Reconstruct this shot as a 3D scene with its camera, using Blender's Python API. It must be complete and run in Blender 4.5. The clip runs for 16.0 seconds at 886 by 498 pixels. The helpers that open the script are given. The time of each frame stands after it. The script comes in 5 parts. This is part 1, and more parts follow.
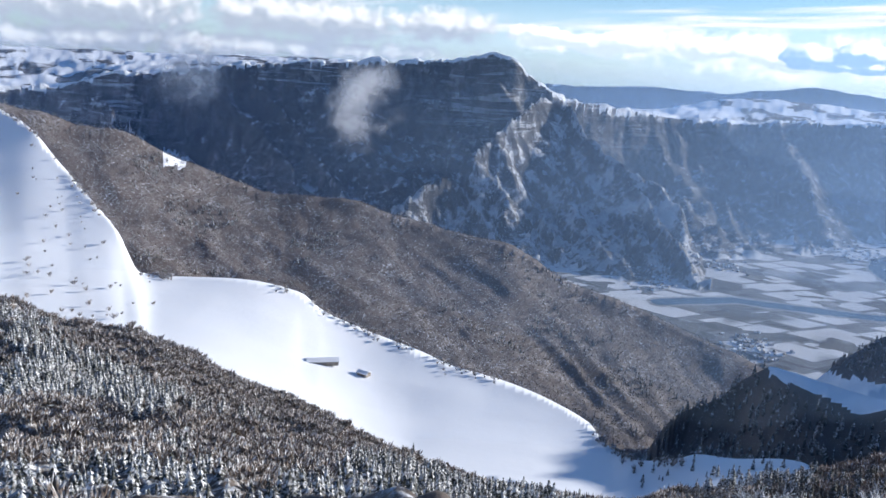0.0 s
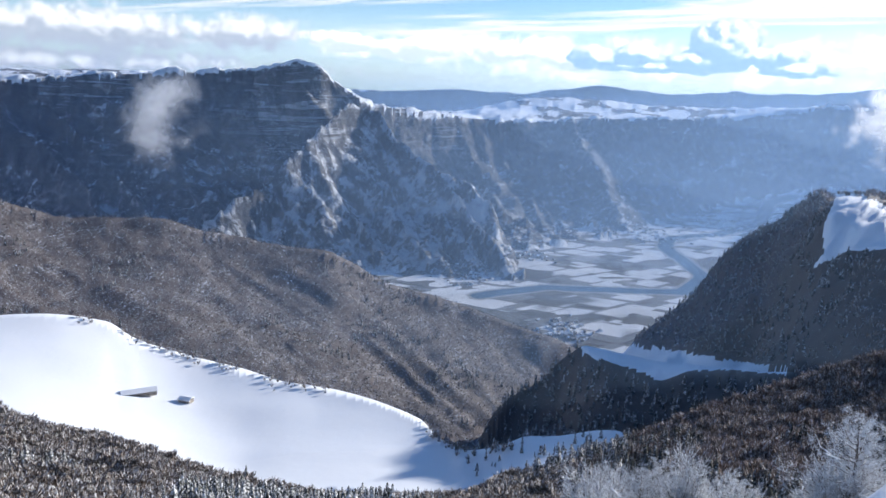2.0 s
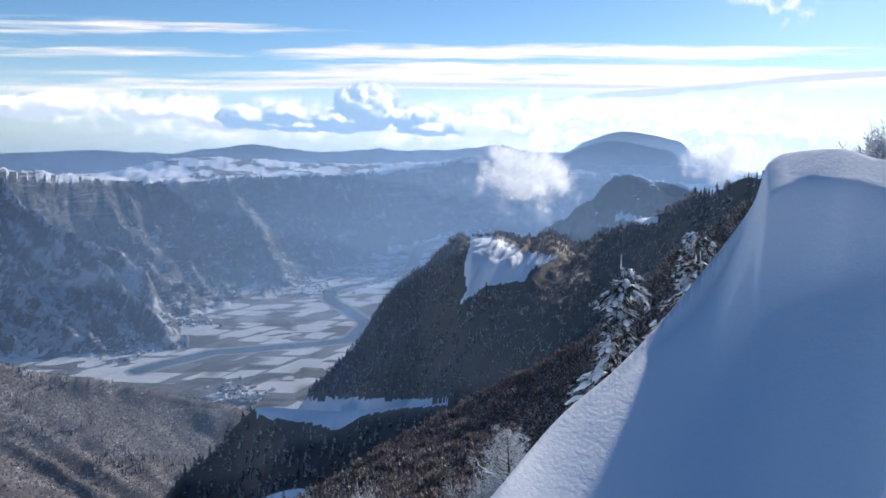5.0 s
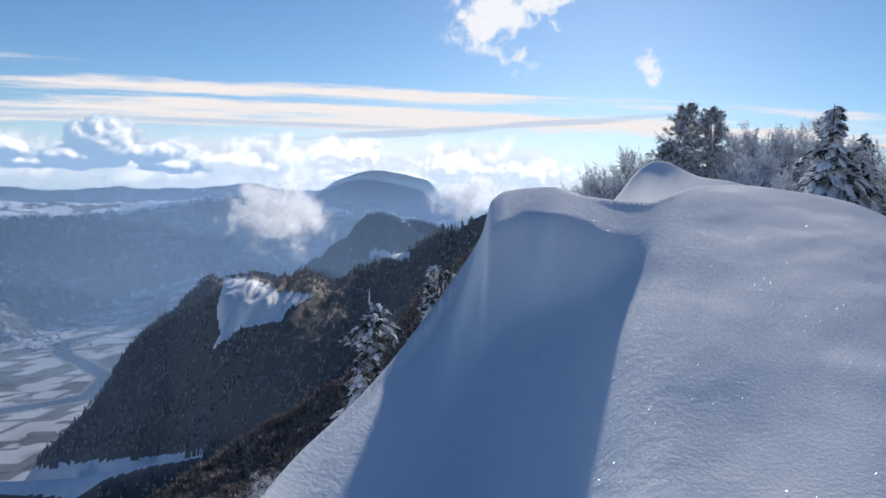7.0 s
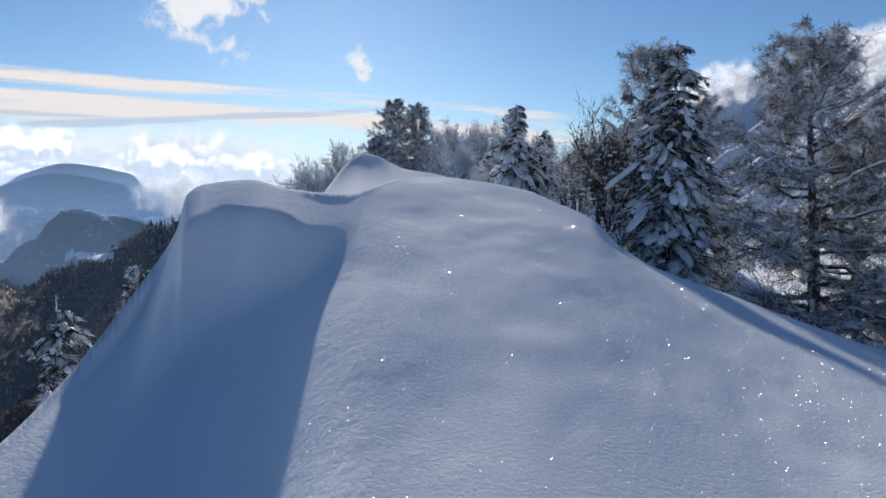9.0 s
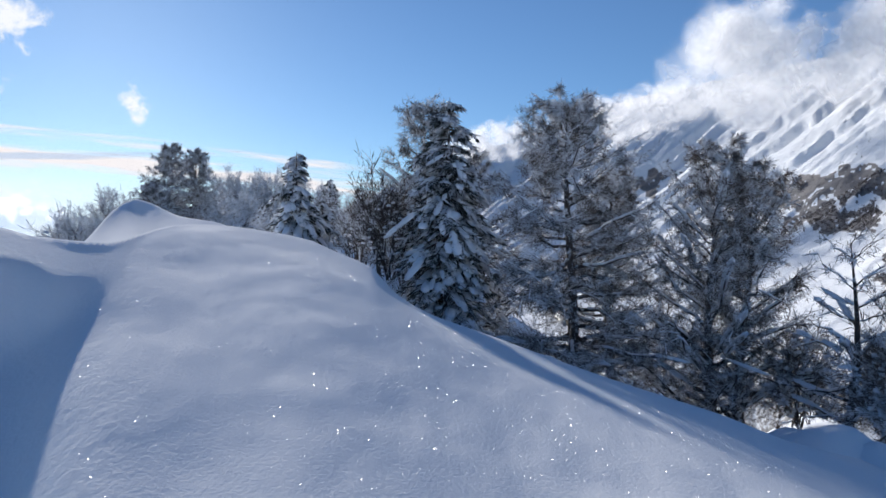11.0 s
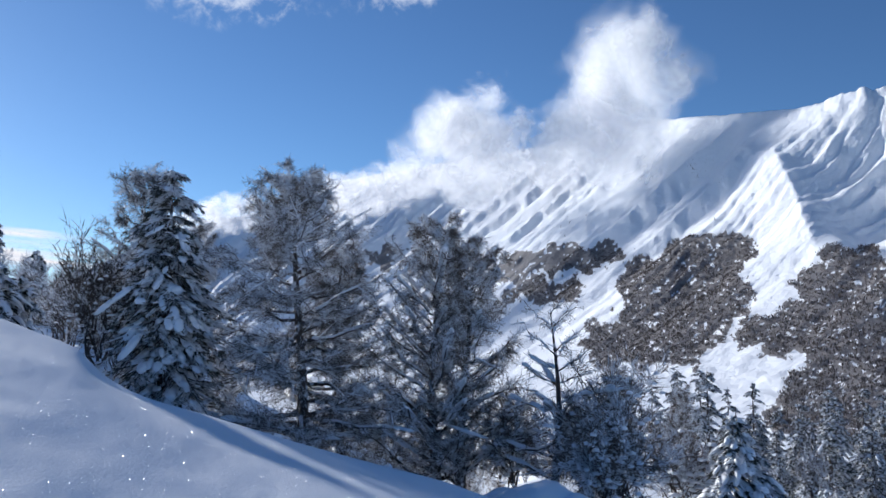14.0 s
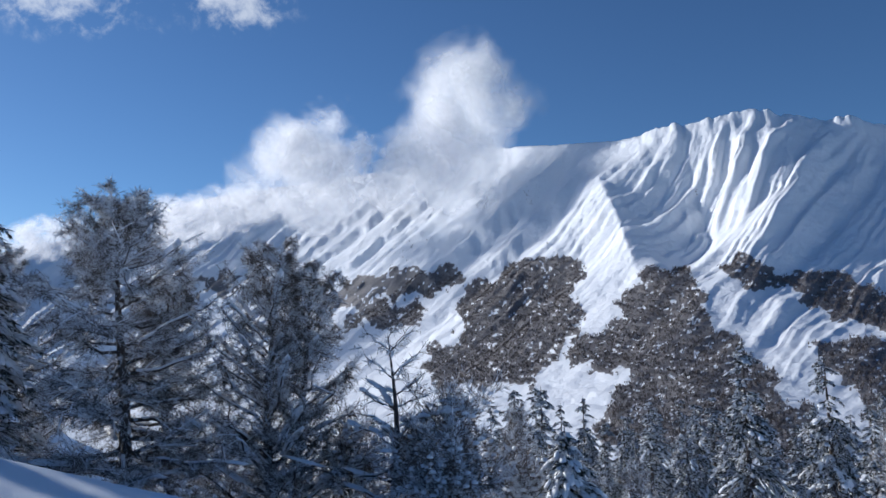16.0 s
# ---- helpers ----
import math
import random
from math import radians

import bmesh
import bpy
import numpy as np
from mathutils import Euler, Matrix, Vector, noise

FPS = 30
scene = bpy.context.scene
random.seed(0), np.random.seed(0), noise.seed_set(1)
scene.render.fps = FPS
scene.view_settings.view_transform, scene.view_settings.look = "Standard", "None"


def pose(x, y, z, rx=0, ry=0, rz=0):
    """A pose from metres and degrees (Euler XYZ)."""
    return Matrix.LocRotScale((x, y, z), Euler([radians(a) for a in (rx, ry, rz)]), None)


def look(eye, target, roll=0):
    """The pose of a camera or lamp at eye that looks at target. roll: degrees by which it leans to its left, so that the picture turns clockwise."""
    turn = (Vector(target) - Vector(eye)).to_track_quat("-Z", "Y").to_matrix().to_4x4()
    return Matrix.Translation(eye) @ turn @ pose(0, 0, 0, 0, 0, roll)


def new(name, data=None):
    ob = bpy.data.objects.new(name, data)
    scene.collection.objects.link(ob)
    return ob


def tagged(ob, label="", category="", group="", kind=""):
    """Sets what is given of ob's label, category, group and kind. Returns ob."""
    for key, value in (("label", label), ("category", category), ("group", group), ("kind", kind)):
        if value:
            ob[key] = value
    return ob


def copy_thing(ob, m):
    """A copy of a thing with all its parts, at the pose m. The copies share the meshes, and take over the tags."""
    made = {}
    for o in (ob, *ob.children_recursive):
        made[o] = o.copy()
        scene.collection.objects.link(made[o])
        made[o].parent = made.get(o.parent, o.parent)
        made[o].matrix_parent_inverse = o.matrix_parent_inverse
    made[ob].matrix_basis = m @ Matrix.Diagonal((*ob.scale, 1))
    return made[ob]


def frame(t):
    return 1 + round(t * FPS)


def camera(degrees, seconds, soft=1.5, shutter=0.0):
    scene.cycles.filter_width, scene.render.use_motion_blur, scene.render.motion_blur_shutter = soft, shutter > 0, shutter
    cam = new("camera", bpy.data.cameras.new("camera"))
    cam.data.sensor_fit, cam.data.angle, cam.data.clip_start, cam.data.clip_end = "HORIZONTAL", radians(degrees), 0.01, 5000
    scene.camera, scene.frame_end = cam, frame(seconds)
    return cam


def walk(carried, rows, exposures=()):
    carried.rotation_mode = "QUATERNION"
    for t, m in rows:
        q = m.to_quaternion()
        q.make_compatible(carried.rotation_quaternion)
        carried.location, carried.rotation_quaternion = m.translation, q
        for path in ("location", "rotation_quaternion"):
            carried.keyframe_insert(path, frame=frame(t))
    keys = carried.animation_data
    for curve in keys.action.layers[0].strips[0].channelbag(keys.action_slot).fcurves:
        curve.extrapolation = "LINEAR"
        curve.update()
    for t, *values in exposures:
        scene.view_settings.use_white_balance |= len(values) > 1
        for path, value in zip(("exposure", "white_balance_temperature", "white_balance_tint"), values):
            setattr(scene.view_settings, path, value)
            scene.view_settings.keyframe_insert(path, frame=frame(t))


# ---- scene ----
EYE = 1.7
cam = camera(60.29, 16.0)
PATH = [
    (0.0, pose(0.007, 0.450, EYE, 75.82, -3.39, 0.00)),
    (0.5, pose(0.041, 0.448, EYE, 76.17, -3.19, -4.48)),
    (1.0, pose(0.066, 0.445, EYE, 76.29, -2.44, -7.88)),
    (1.5, pose(0.090, 0.441, EYE, 76.54, -2.18, -10.96)),
    (2.0, pose(0.114, 0.435, EYE, 76.92, -2.02, -14.19)),
    (2.5, pose(0.141, 0.427, EYE, 77.41, -2.12, -17.84)),
    (3.0, pose(0.169, 0.417, EYE, 78.27, -1.89, -21.70)),
    (3.2, pose(0.180, 0.412, EYE, 78.83, -1.66, -23.29)),
    (5.3, pose(0.307, 0.329, EYE, 82.49, -1.74, -42.83)),
    (5.5, pose(0.320, 0.316, EYE, 82.76, -1.84, -45.11)),
    (6.0, pose(0.347, 0.287, EYE, 83.67, -1.96, -50.15)),
    (6.5, pose(0.367, 0.260, EYE, 84.65, -1.98, -54.48)),
    (7.0, pose(0.382, 0.239, EYE, 85.37, -1.75, -57.83)),
    (7.5, pose(0.396, 0.214, EYE, 86.15, -1.72, -61.51)),
    (8.0, pose(0.417, 0.170, EYE, 85.87, -1.48, -67.75)),
    (8.5, pose(0.432, 0.125, EYE, 84.97, -0.89, -73.80)),
    (9.0, pose(0.442, 0.087, EYE, 85.38, -1.16, -78.82)),
    (9.5, pose(0.447, 0.053, EYE, 86.77, -1.62, -83.09)),
    (10.0, pose(0.449, 0.023, EYE, 88.16, -1.45, -87.08)),
    (10.2, pose(0.450, 0.011, EYE, 88.58, -1.57, -88.60)),
    (12.5, pose(0.435, -0.114, EYE, 90.40, -0.57, -104.70)),
    (13.0, pose(0.430, -0.134, EYE, 91.68, -0.89, -107.31)),
    (13.5, pose(0.421, -0.158, EYE, 93.41, -0.79, -110.60)),
    (14.0, pose(0.410, -0.184, EYE, 95.23, -0.37, -114.23)),
    (14.5, pose(0.399, -0.209, EYE, 96.55, 0.54, -117.55)),
    (15.0, pose(0.387, -0.230, EYE, 97.15, 1.06, -120.57)),
    (15.5, pose(0.376, -0.247, EYE, 97.14, 1.27, -123.07)),
    (16.0, pose(0.364, -0.265, EYE, 96.98, 1.26, -125.92)),
]
EXPOSURES = [(0.0, 0.45, 6300.0, 10.0), (3.0, 0.55, 6300.0, 10.0), (5.5, 0.17, 6450.0, 10.0), (9.0, -0.12, 6500.0, 10.0), (12.5, 0.15, 6200.0, 10.0), (14.5, 0.03, 5970.0, 10.0), (16.0, -0.14, 5930.0, 10.0)]
walk(cam, PATH, EXPOSURES)

# ---------------------------------------------------------------- sky and sun
SUN_AZ, SUN_EL = 70.0, 15.6          # clockwise from +y, and above the horizon


def link(nt, a, b):
    nt.links.new(a, b)


def node(nt, kind, **given):
    n = nt.nodes.new(kind)
    for k, v in given.items():
        setattr(n, k, v)
    return n


def put(nt, sock, v):
    if hasattr(v, "is_output"):
        nt.links.new(v, sock)
    elif isinstance(v, (tuple, list)) and len(v) == 3 and sock.type == "RGBA":
        sock.default_value = (*v, 1.0)
    else:
        sock.default_value = v


def op(nt, name, a, b=0.0, c=0.0, clamp=False):
    n = node(nt, "ShaderNodeMath", operation=name, use_clamp=clamp)
    for s, v in zip(n.inputs, (a, b, c)):
        put(nt, s, v)
    return n.outputs[0]


def ramp(nt, v, lo, hi, a=0.0, b=1.0):
    n = node(nt, "ShaderNodeMapRange", interpolation_type="SMOOTHSTEP")
    for s, x in zip(n.inputs, (v, lo, hi, a, b)):
        put(nt, s, x)
    return n.outputs[0]


def blend(nt, f, a, b):
    n = node(nt, "ShaderNodeMix", data_type="RGBA")
    put(nt, n.inputs[0], f), put(nt, n.inputs[6], a), put(nt, n.inputs[7], b)
    return n.outputs[2]


def fbm_node(nt, vec, scale, detail=5.0, rough=0.55, distort=0.0):
    n = node(nt, "ShaderNodeTexNoise")
    n.inputs["Scale"].default_value, n.inputs["Detail"].default_value = scale, detail
    n.inputs["Roughness"].default_value, n.inputs["Distortion"].default_value = rough, distort
    if vec is not None:
        put(nt, n.inputs["Vector"], vec)
    return n.outputs[0]


def make_world():
    w = bpy.data.worlds.new("winter_sky")
    w.use_nodes = True
    scene.world = w
    nt = w.node_tree
    nt.nodes.clear()
    out = node(nt, "ShaderNodeOutputWorld")
    sky = node(nt, "ShaderNodeTexSky", sky_type="NISHITA", sun_disc=False, sun_elevation=radians(SUN_EL),
               sun_rotation=radians(SUN_AZ), altitude=1500.0, air_density=1.0, dust_density=0.3, ozone_density=2.5)
    tc = node(nt, "ShaderNodeTexCoord")
    sep = node(nt, "ShaderNodeSeparateXYZ")
    link(nt, tc.outputs["Generated"], sep.inputs[0])
    x, y, z = sep.outputs
    az = op(nt, "MULTIPLY", op(nt, "ARCTAN2", x, y), 57.2958)
    el = op(nt, "MULTIPLY", op(nt, "ARCSINE", z), 57.2958)
    flat = node(nt, "ShaderNodeCombineXYZ")
    put(nt, flat.inputs[0], az), put(nt, flat.inputs[1], el)
    puff = op(nt, "ADD", op(nt, "MULTIPLY", fbm_node(nt, flat.outputs[0], 0.62, 8.0, 0.6, 0.25), 0.6), op(nt, "MULTIPLY", fbm_node(nt, flat.outputs[0], 0.24, 4.0, 0.5), 0.5))
    puff = op(nt, "ADD", op(nt, "MULTIPLY", op(nt, "SUBTRACT", puff, 0.55), 2.0), 0.5)
    off = op(nt, "SUBTRACT", az, 52.0)
    arch = op(nt, "ADD", el, op(nt, "MULTIPLY", op(nt, "MULTIPLY", off, off), 0.0009))
    wide = node(nt, "ShaderNodeCombineXYZ")
    put(nt, wide.inputs[0], op(nt, "MULTIPLY", az, 0.06)), put(nt, wide.inputs[1], arch)
    streak = fbm_node(nt, wide.outputs[0], 1.1, 8.0, 0.6, 0.3)

    def blob(a0, e0, sa, se, gain=1.0, el=el):
        u = op(nt, "DIVIDE", op(nt, "SUBTRACT", az, a0), sa)
        v = op(nt, "DIVIDE", op(nt, "SUBTRACT", el, e0), se)
        d = op(nt, "ADD", op(nt, "MULTIPLY", u, u), op(nt, "MULTIPLY", v, v))
        return op(nt, "MULTIPLY", op(nt, "POWER", 2.718, op(nt, "MULTIPLY", d, -1.0)), gain)

    def most(items):
        m = items[0]
        for i in items[1:]:
            m = op(nt, "MAXIMUM", m, i)
        return m

    def cover(shape, tex, amp, lo, hi):
        s = op(nt, "ADD", shape, op(nt, "MULTIPLY", op(nt, "MULTIPLY", op(nt, "SUBTRACT", tex, 0.5), amp), op(nt, "MULTIPLY", shape, 2.2, clamp=True)))
        return ramp(nt, s, lo, hi)

    col = node(nt, "ShaderNodeVectorMath", operation="SCALE")
    link(nt, sky.outputs[0], col.inputs[0])
    col.inputs[3].default_value = SKY
    tint = node(nt, "ShaderNodeVectorMath", operation="MULTIPLY")
    link(nt, col.outputs[0], tint.inputs[0])
    tint.inputs[1].default_value = (0.78, 0.98, 1.2)
    c = tint.outputs[0]
    # pale veil low over the plain, widest below the sun
    veil = most([blob(45, 0.5, 38, 3.2, 0.75), blob(0, 1.5, 40, 2.6, 0.45)])
    c = blend(nt, veil, c, (0.72, 0.84, 0.97))
    c = blend(nt, blob(54, 1.2, 13, 2.6, 0.8), c, (1.12, 1.14, 1.16))
    # long high bands
    bands = most([blob(42, 6.6, 50, 0.6, 1.0, arch), blob(56, 5.1, 36, 1.05, 1.25, arch), blob(10, 8.2, 22, 0.7, 0.8, arch), blob(22, 4.3, 30, 0.6, 0.9, arch)])
    c = blend(nt, cover(bands, streak, 3.2, 0.32, 1.1), c, (0.95, 0.89, 0.87))
    tilt = op(nt, "SUBTRACT", el, op(nt, "MULTIPLY", op(nt, "SUBTRACT", az, 48.0), 0.09))
    thin = most([blob(60, 3.3, 22, 0.3, 1.0, tilt), blob(36, 4.3, 30, 0.25, 0.7, arch)])
    c = blend(nt, op(nt, "MULTIPLY", cover(thin, streak, 2.4, 0.3, 0.9), 0.7), c, (0.5, 0.62, 0.8))
    # sea of cloud along the horizon
    low = most([blob(14, 1.6, 9, 1.1), blob(27, 1.1, 13, 1.6), blob(46, 1.4, 15, 1.9, 1.15), blob(60, 1.4, 7, 2.2, 1.1)])
    c = blend(nt, cover(low, puff, 1.7, 0.25, 0.8), c, blend(nt, ramp(nt, puff, 0.3, 0.75), (0.68, 0.76, 0.88), blend(nt, blob(52, 1.5, 16, 3.0), (1.0, 1.0, 1.02), (1.5, 1.5, 1.5))))
    # heaped clouds, each with a lit side towards the sun
    def heap(items, du, dv, amp):
        """The cloud's body, taken du and dv degrees aside."""
        at = node(nt, "ShaderNodeVectorMath", operation="ADD")
        link(nt, flat.outputs[0], at.inputs[0])
        at.inputs[1].default_value = (du, dv, 0)
        n1 = fbm_node(nt, at.outputs[0], 0.7, 7.0, 0.58, 0.15)
        v = node(nt, "ShaderNodeTexVoronoi", feature="SMOOTH_F1")
        link(nt, at.outputs[0], v.inputs["Vector"])
        v.inputs["Scale"].default_value = 0.95
        w = node(nt, "ShaderNodeTexVoronoi", feature="SMOOTH_F1")
        link(nt, at.outputs[0], w.inputs["Vector"])
        w.inputs["Scale"].default_value = 2.3
        lump = op(nt, "SUBTRACT", 0.85, op(nt, "ADD", op(nt, "MULTIPLY", v.outputs["Distance"], 0.6), op(nt, "MULTIPLY", w.outputs["Distance"], 0.35)))
        tex = op(nt, "ADD", op(nt, "MULTIPLY", n1, 0.6), op(nt, "MULTIPLY", lump, 0.5))
        shape = []
        for a0, e0, sa, se, gain in items:
            uu = op(nt, "DIVIDE", op(nt, "SUBTRACT", op(nt, "ADD", az, du), a0), sa)
            vv = op(nt, "DIVIDE", op(nt, "SUBTRACT", op(nt, "ADD", el, dv), e0), se)
            shape.append(op(nt, "MULTIPLY", op(nt, "POWER", 2.718, op(nt, "MULTIPLY", op(nt, "ADD", op(nt, "MULTIPLY", uu, uu), op(nt, "MULTIPLY", vv, vv)), -1.0)), gain))
        m = most(shape)
        return op(nt, "ADD", m, op(nt, "MULTIPLY", op(nt, "MULTIPLY", op(nt, "SUBTRACT", tex, 0.55), amp), op(nt, "MULTIPLY", m, 2.0, clamp=True)))

    def heaped(c, items, amp, shade, bright, du, dv, lo=0.38, hi=0.5, gain=2.2, full=1.0):
        d0, d1 = heap(items, 0, 0, amp), heap(items, du, dv, amp)
        lit = ramp(nt, op(nt, "MULTIPLY", op(nt, "SUBTRACT", d0, d1), gain), -0.1, 0.75)
        return blend(nt, op(nt, "MULTIPLY", ramp(nt, d0, lo, hi), full), c, blend(nt, lit, shade, bright))

    c = heaped(c, [(12, 1.6, 4.5, 0.9, 1.0), (19, 1.5, 4.5, 0.8, 1.0), (7, 1.9, 3, 0.9, 0.9), (24, 1.0, 5, 0.8, 0.9)], 1.8, (0.62, 0.7, 0.82), (1.0, 1.0, 1.0), 0.3, 0.45)
    c = heaped(c, [(34.0, 2.4, 2.2, 1.5, 1.2), (36.6, 1.8, 2.4, 0.8, 1.0), (32, 1.4, 2.8, 0.7, 1.0), (28.1, 1.7, 1.6, 0.7, 1.0), (25.2, 1.4, 1.9, 0.75, 1.0), (38.6, 1.0, 2.8, 0.6, 0.8), (30, 0.9, 5, 0.5, 0.8)],
               1.5, (0.32, 0.49, 0.72), (1.25, 1.25, 1.25), 0.4, 0.35, 0.2, 0.3, 1.5)
    c = heaped(c, [(50, 1.9, 5, 1.0, 1.0), (43, 1.3, 4, 0.9, 0.9), (59, 1.4, 4, 1.3, 1.0), (65, 1.0, 4, 1.2, 1.0), (56, 0.4, 9, 1.0, 1.0)], 1.8, (0.8, 0.88, 0.98), (1.5, 1.5, 1.5), 0.3, 0.5, 0.3, 0.7)
    # left bank
    c = heaped(c, [(-24, 2.0, 10, 1.7, 1.1), (-10, 2.0, 9, 1.7, 1.1), (0, 2.2, 4.5, 1.4, 1.1), (-36, 2.0, 9, 1.7, 1.0), (-20, -0.2, 28, 1.3, 0.9)], 1.7, (0.42, 0.47, 0.55), (0.84, 0.86, 0.89), 0.5, 0.8, 0.25, 0.75, 1.2)
    # torn fair-weather clouds higher up
    high = most([blob(62, 13.0, 4.4, 3.0, 1.35), blob(63.4, 9.2, 1.7, 1.8, 0.95), blob(72.4, 8.8, 1.2, 1.5, 0.85), blob(107, 24.0, 3, 1.5, 0.3)])
    c = blend(nt, op(nt, "MULTIPLY", cover(high, puff, 3.0, 0.4, 1.3), 0.92), c, (0.98, 0.98, 1.0))
    soft = most([blob(97.5, 24.0, 7, 3.2, 0.95), blob(110.3, 24.8, 4.5, 2.6, 0.9)])
    c = blend(nt, op(nt, "MULTIPLY", cover(soft, puff, 2.2, 0.25, 1.3), 0.65), c, (0.9, 0.92, 0.95))
    bg = node(nt, "ShaderNodeBackground")
    link(nt, c, bg.inputs[0])
    link(nt, bg.outputs[0], out.inputs[0])


SKY = 0.085
make_world()
sun = new("sun", bpy.data.lights.new("sun", "SUN"))
sun.data.energy, sun.data.angle, sun.data.color = 5.3, radians(1.0), (1.0, 0.94, 0.86)
a, e = radians(SUN_AZ), radians(SUN_EL)
toward_sun = Vector((math.sin(a) * math.cos(e), math.cos(a) * math.cos(e), math.sin(e)))
sun.matrix_world = look(toward_sun * 50, (0, 0, 0))
scene.cycles.transparent_max_bounces = 32


# ---------------------------------------------------------------- noise on arrays
def hashed(ix, iy, seed):
    h = (ix.astype(np.int64) * 374761393 + iy.astype(np.int64) * 668265263 + seed * 974711) & 0xFFFFFFFF
    h = ((h ^ (h >> 13)) * 1274126177) & 0xFFFFFFFF
    return ((h ^ (h >> 16)) & 0xFFFF) / 65535.0


def vnoise(x, y, seed=0):
    ix, iy = np.floor(x), np.floor(y)
    u, v = x - ix, y - iy
    u, v = u * u * u * (u * (u * 6 - 15) + 10), v * v * v * (v * (v * 6 - 15) + 10)
    a, b = hashed(ix, iy, seed), hashed(ix + 1, iy, seed)
    c, d = hashed(ix, iy + 1, seed), hashed(ix + 1, iy + 1, seed)
    return (a + (b - a) * u) * (1 - v) + (c + (d - c) * u) * v


def fbm(x, y, octaves=5, seed=0):
    """Sum of octaves, about -1 to 1."""
    s, a, n = 0.0, 1.0, 0.0
    for i in range(octaves):
        s, n = s + a * (vnoise(x * 2 ** i + 17.3 * i, y * 2 ** i - 9.1 * i, seed + i) * 2 - 1), n + a
        a *= 0.5
    return s / n * 1.6


def ridged(x, y, octaves=4, seed=0):
    """Sharp crests, 0 to 1."""
    s, a, n = 0.0, 1.0, 0.0
    for i in range(octaves):
        s, n = s + a * (1 - np.abs(vnoise(x * 2 ** i + 5.7 * i, y * 2 ** i + 3.3 * i, seed + i) * 2 - 1)), n + a
        a *= 0.5
    return s / n


def smooth(v, lo, hi):
    u = np.clip((v - lo) / (hi - lo), 0, 1)
    return u * u * (3 - 2 * u)


# ---------------------------------------------------------------- relief: heights over azimuth and distance
def tab(az, rows, col):
    """Smooth curve through the rows of a table, without overshoot."""
    X, Y = np.array([r[0] for r in rows], float), np.array([r[col] for r in rows], float)
    h = np.diff(X)
    d = np.diff(Y) / h
    m = np.zeros(len(X))
    if len(X) > 2:
        both = d[:-1] * d[1:] > 0
        m[1:-1] = np.where(both, 2 * d[:-1] * d[1:] / np.where(both, d[:-1] + d[1:], 1), 0)
    m[0], m[-1] = d[0], d[-1]
    a = np.clip(az, X[0], X[-1])
    i = np.clip(np.searchsorted(X, a, side="right") - 1, 0, len(X) - 2)
    t = (a - X[i]) / h[i]
    return (Y[i] * (1 + 2 * t) * (1 - t) ** 2 + m[i] * h[i] * t * (1 - t) ** 2 + Y[i + 1] * t * t * (3 - 2 * t) + m[i + 1] * h[i] * t * t * (t - 1))


def soft_tab(az, rows, col, sigma):
    """A table's curve, smoothed over some degrees."""
    g = np.arange(-220, 190, 0.25)
    y = tab(g, rows, col)
    k = np.exp(-0.5 * (np.arange(-60, 61) * 0.25 / sigma) ** 2)
    y = np.convolve(np.pad(y, 60, mode="edge"), k / k.sum(), mode="valid")
    return np.interp(az, g, y)


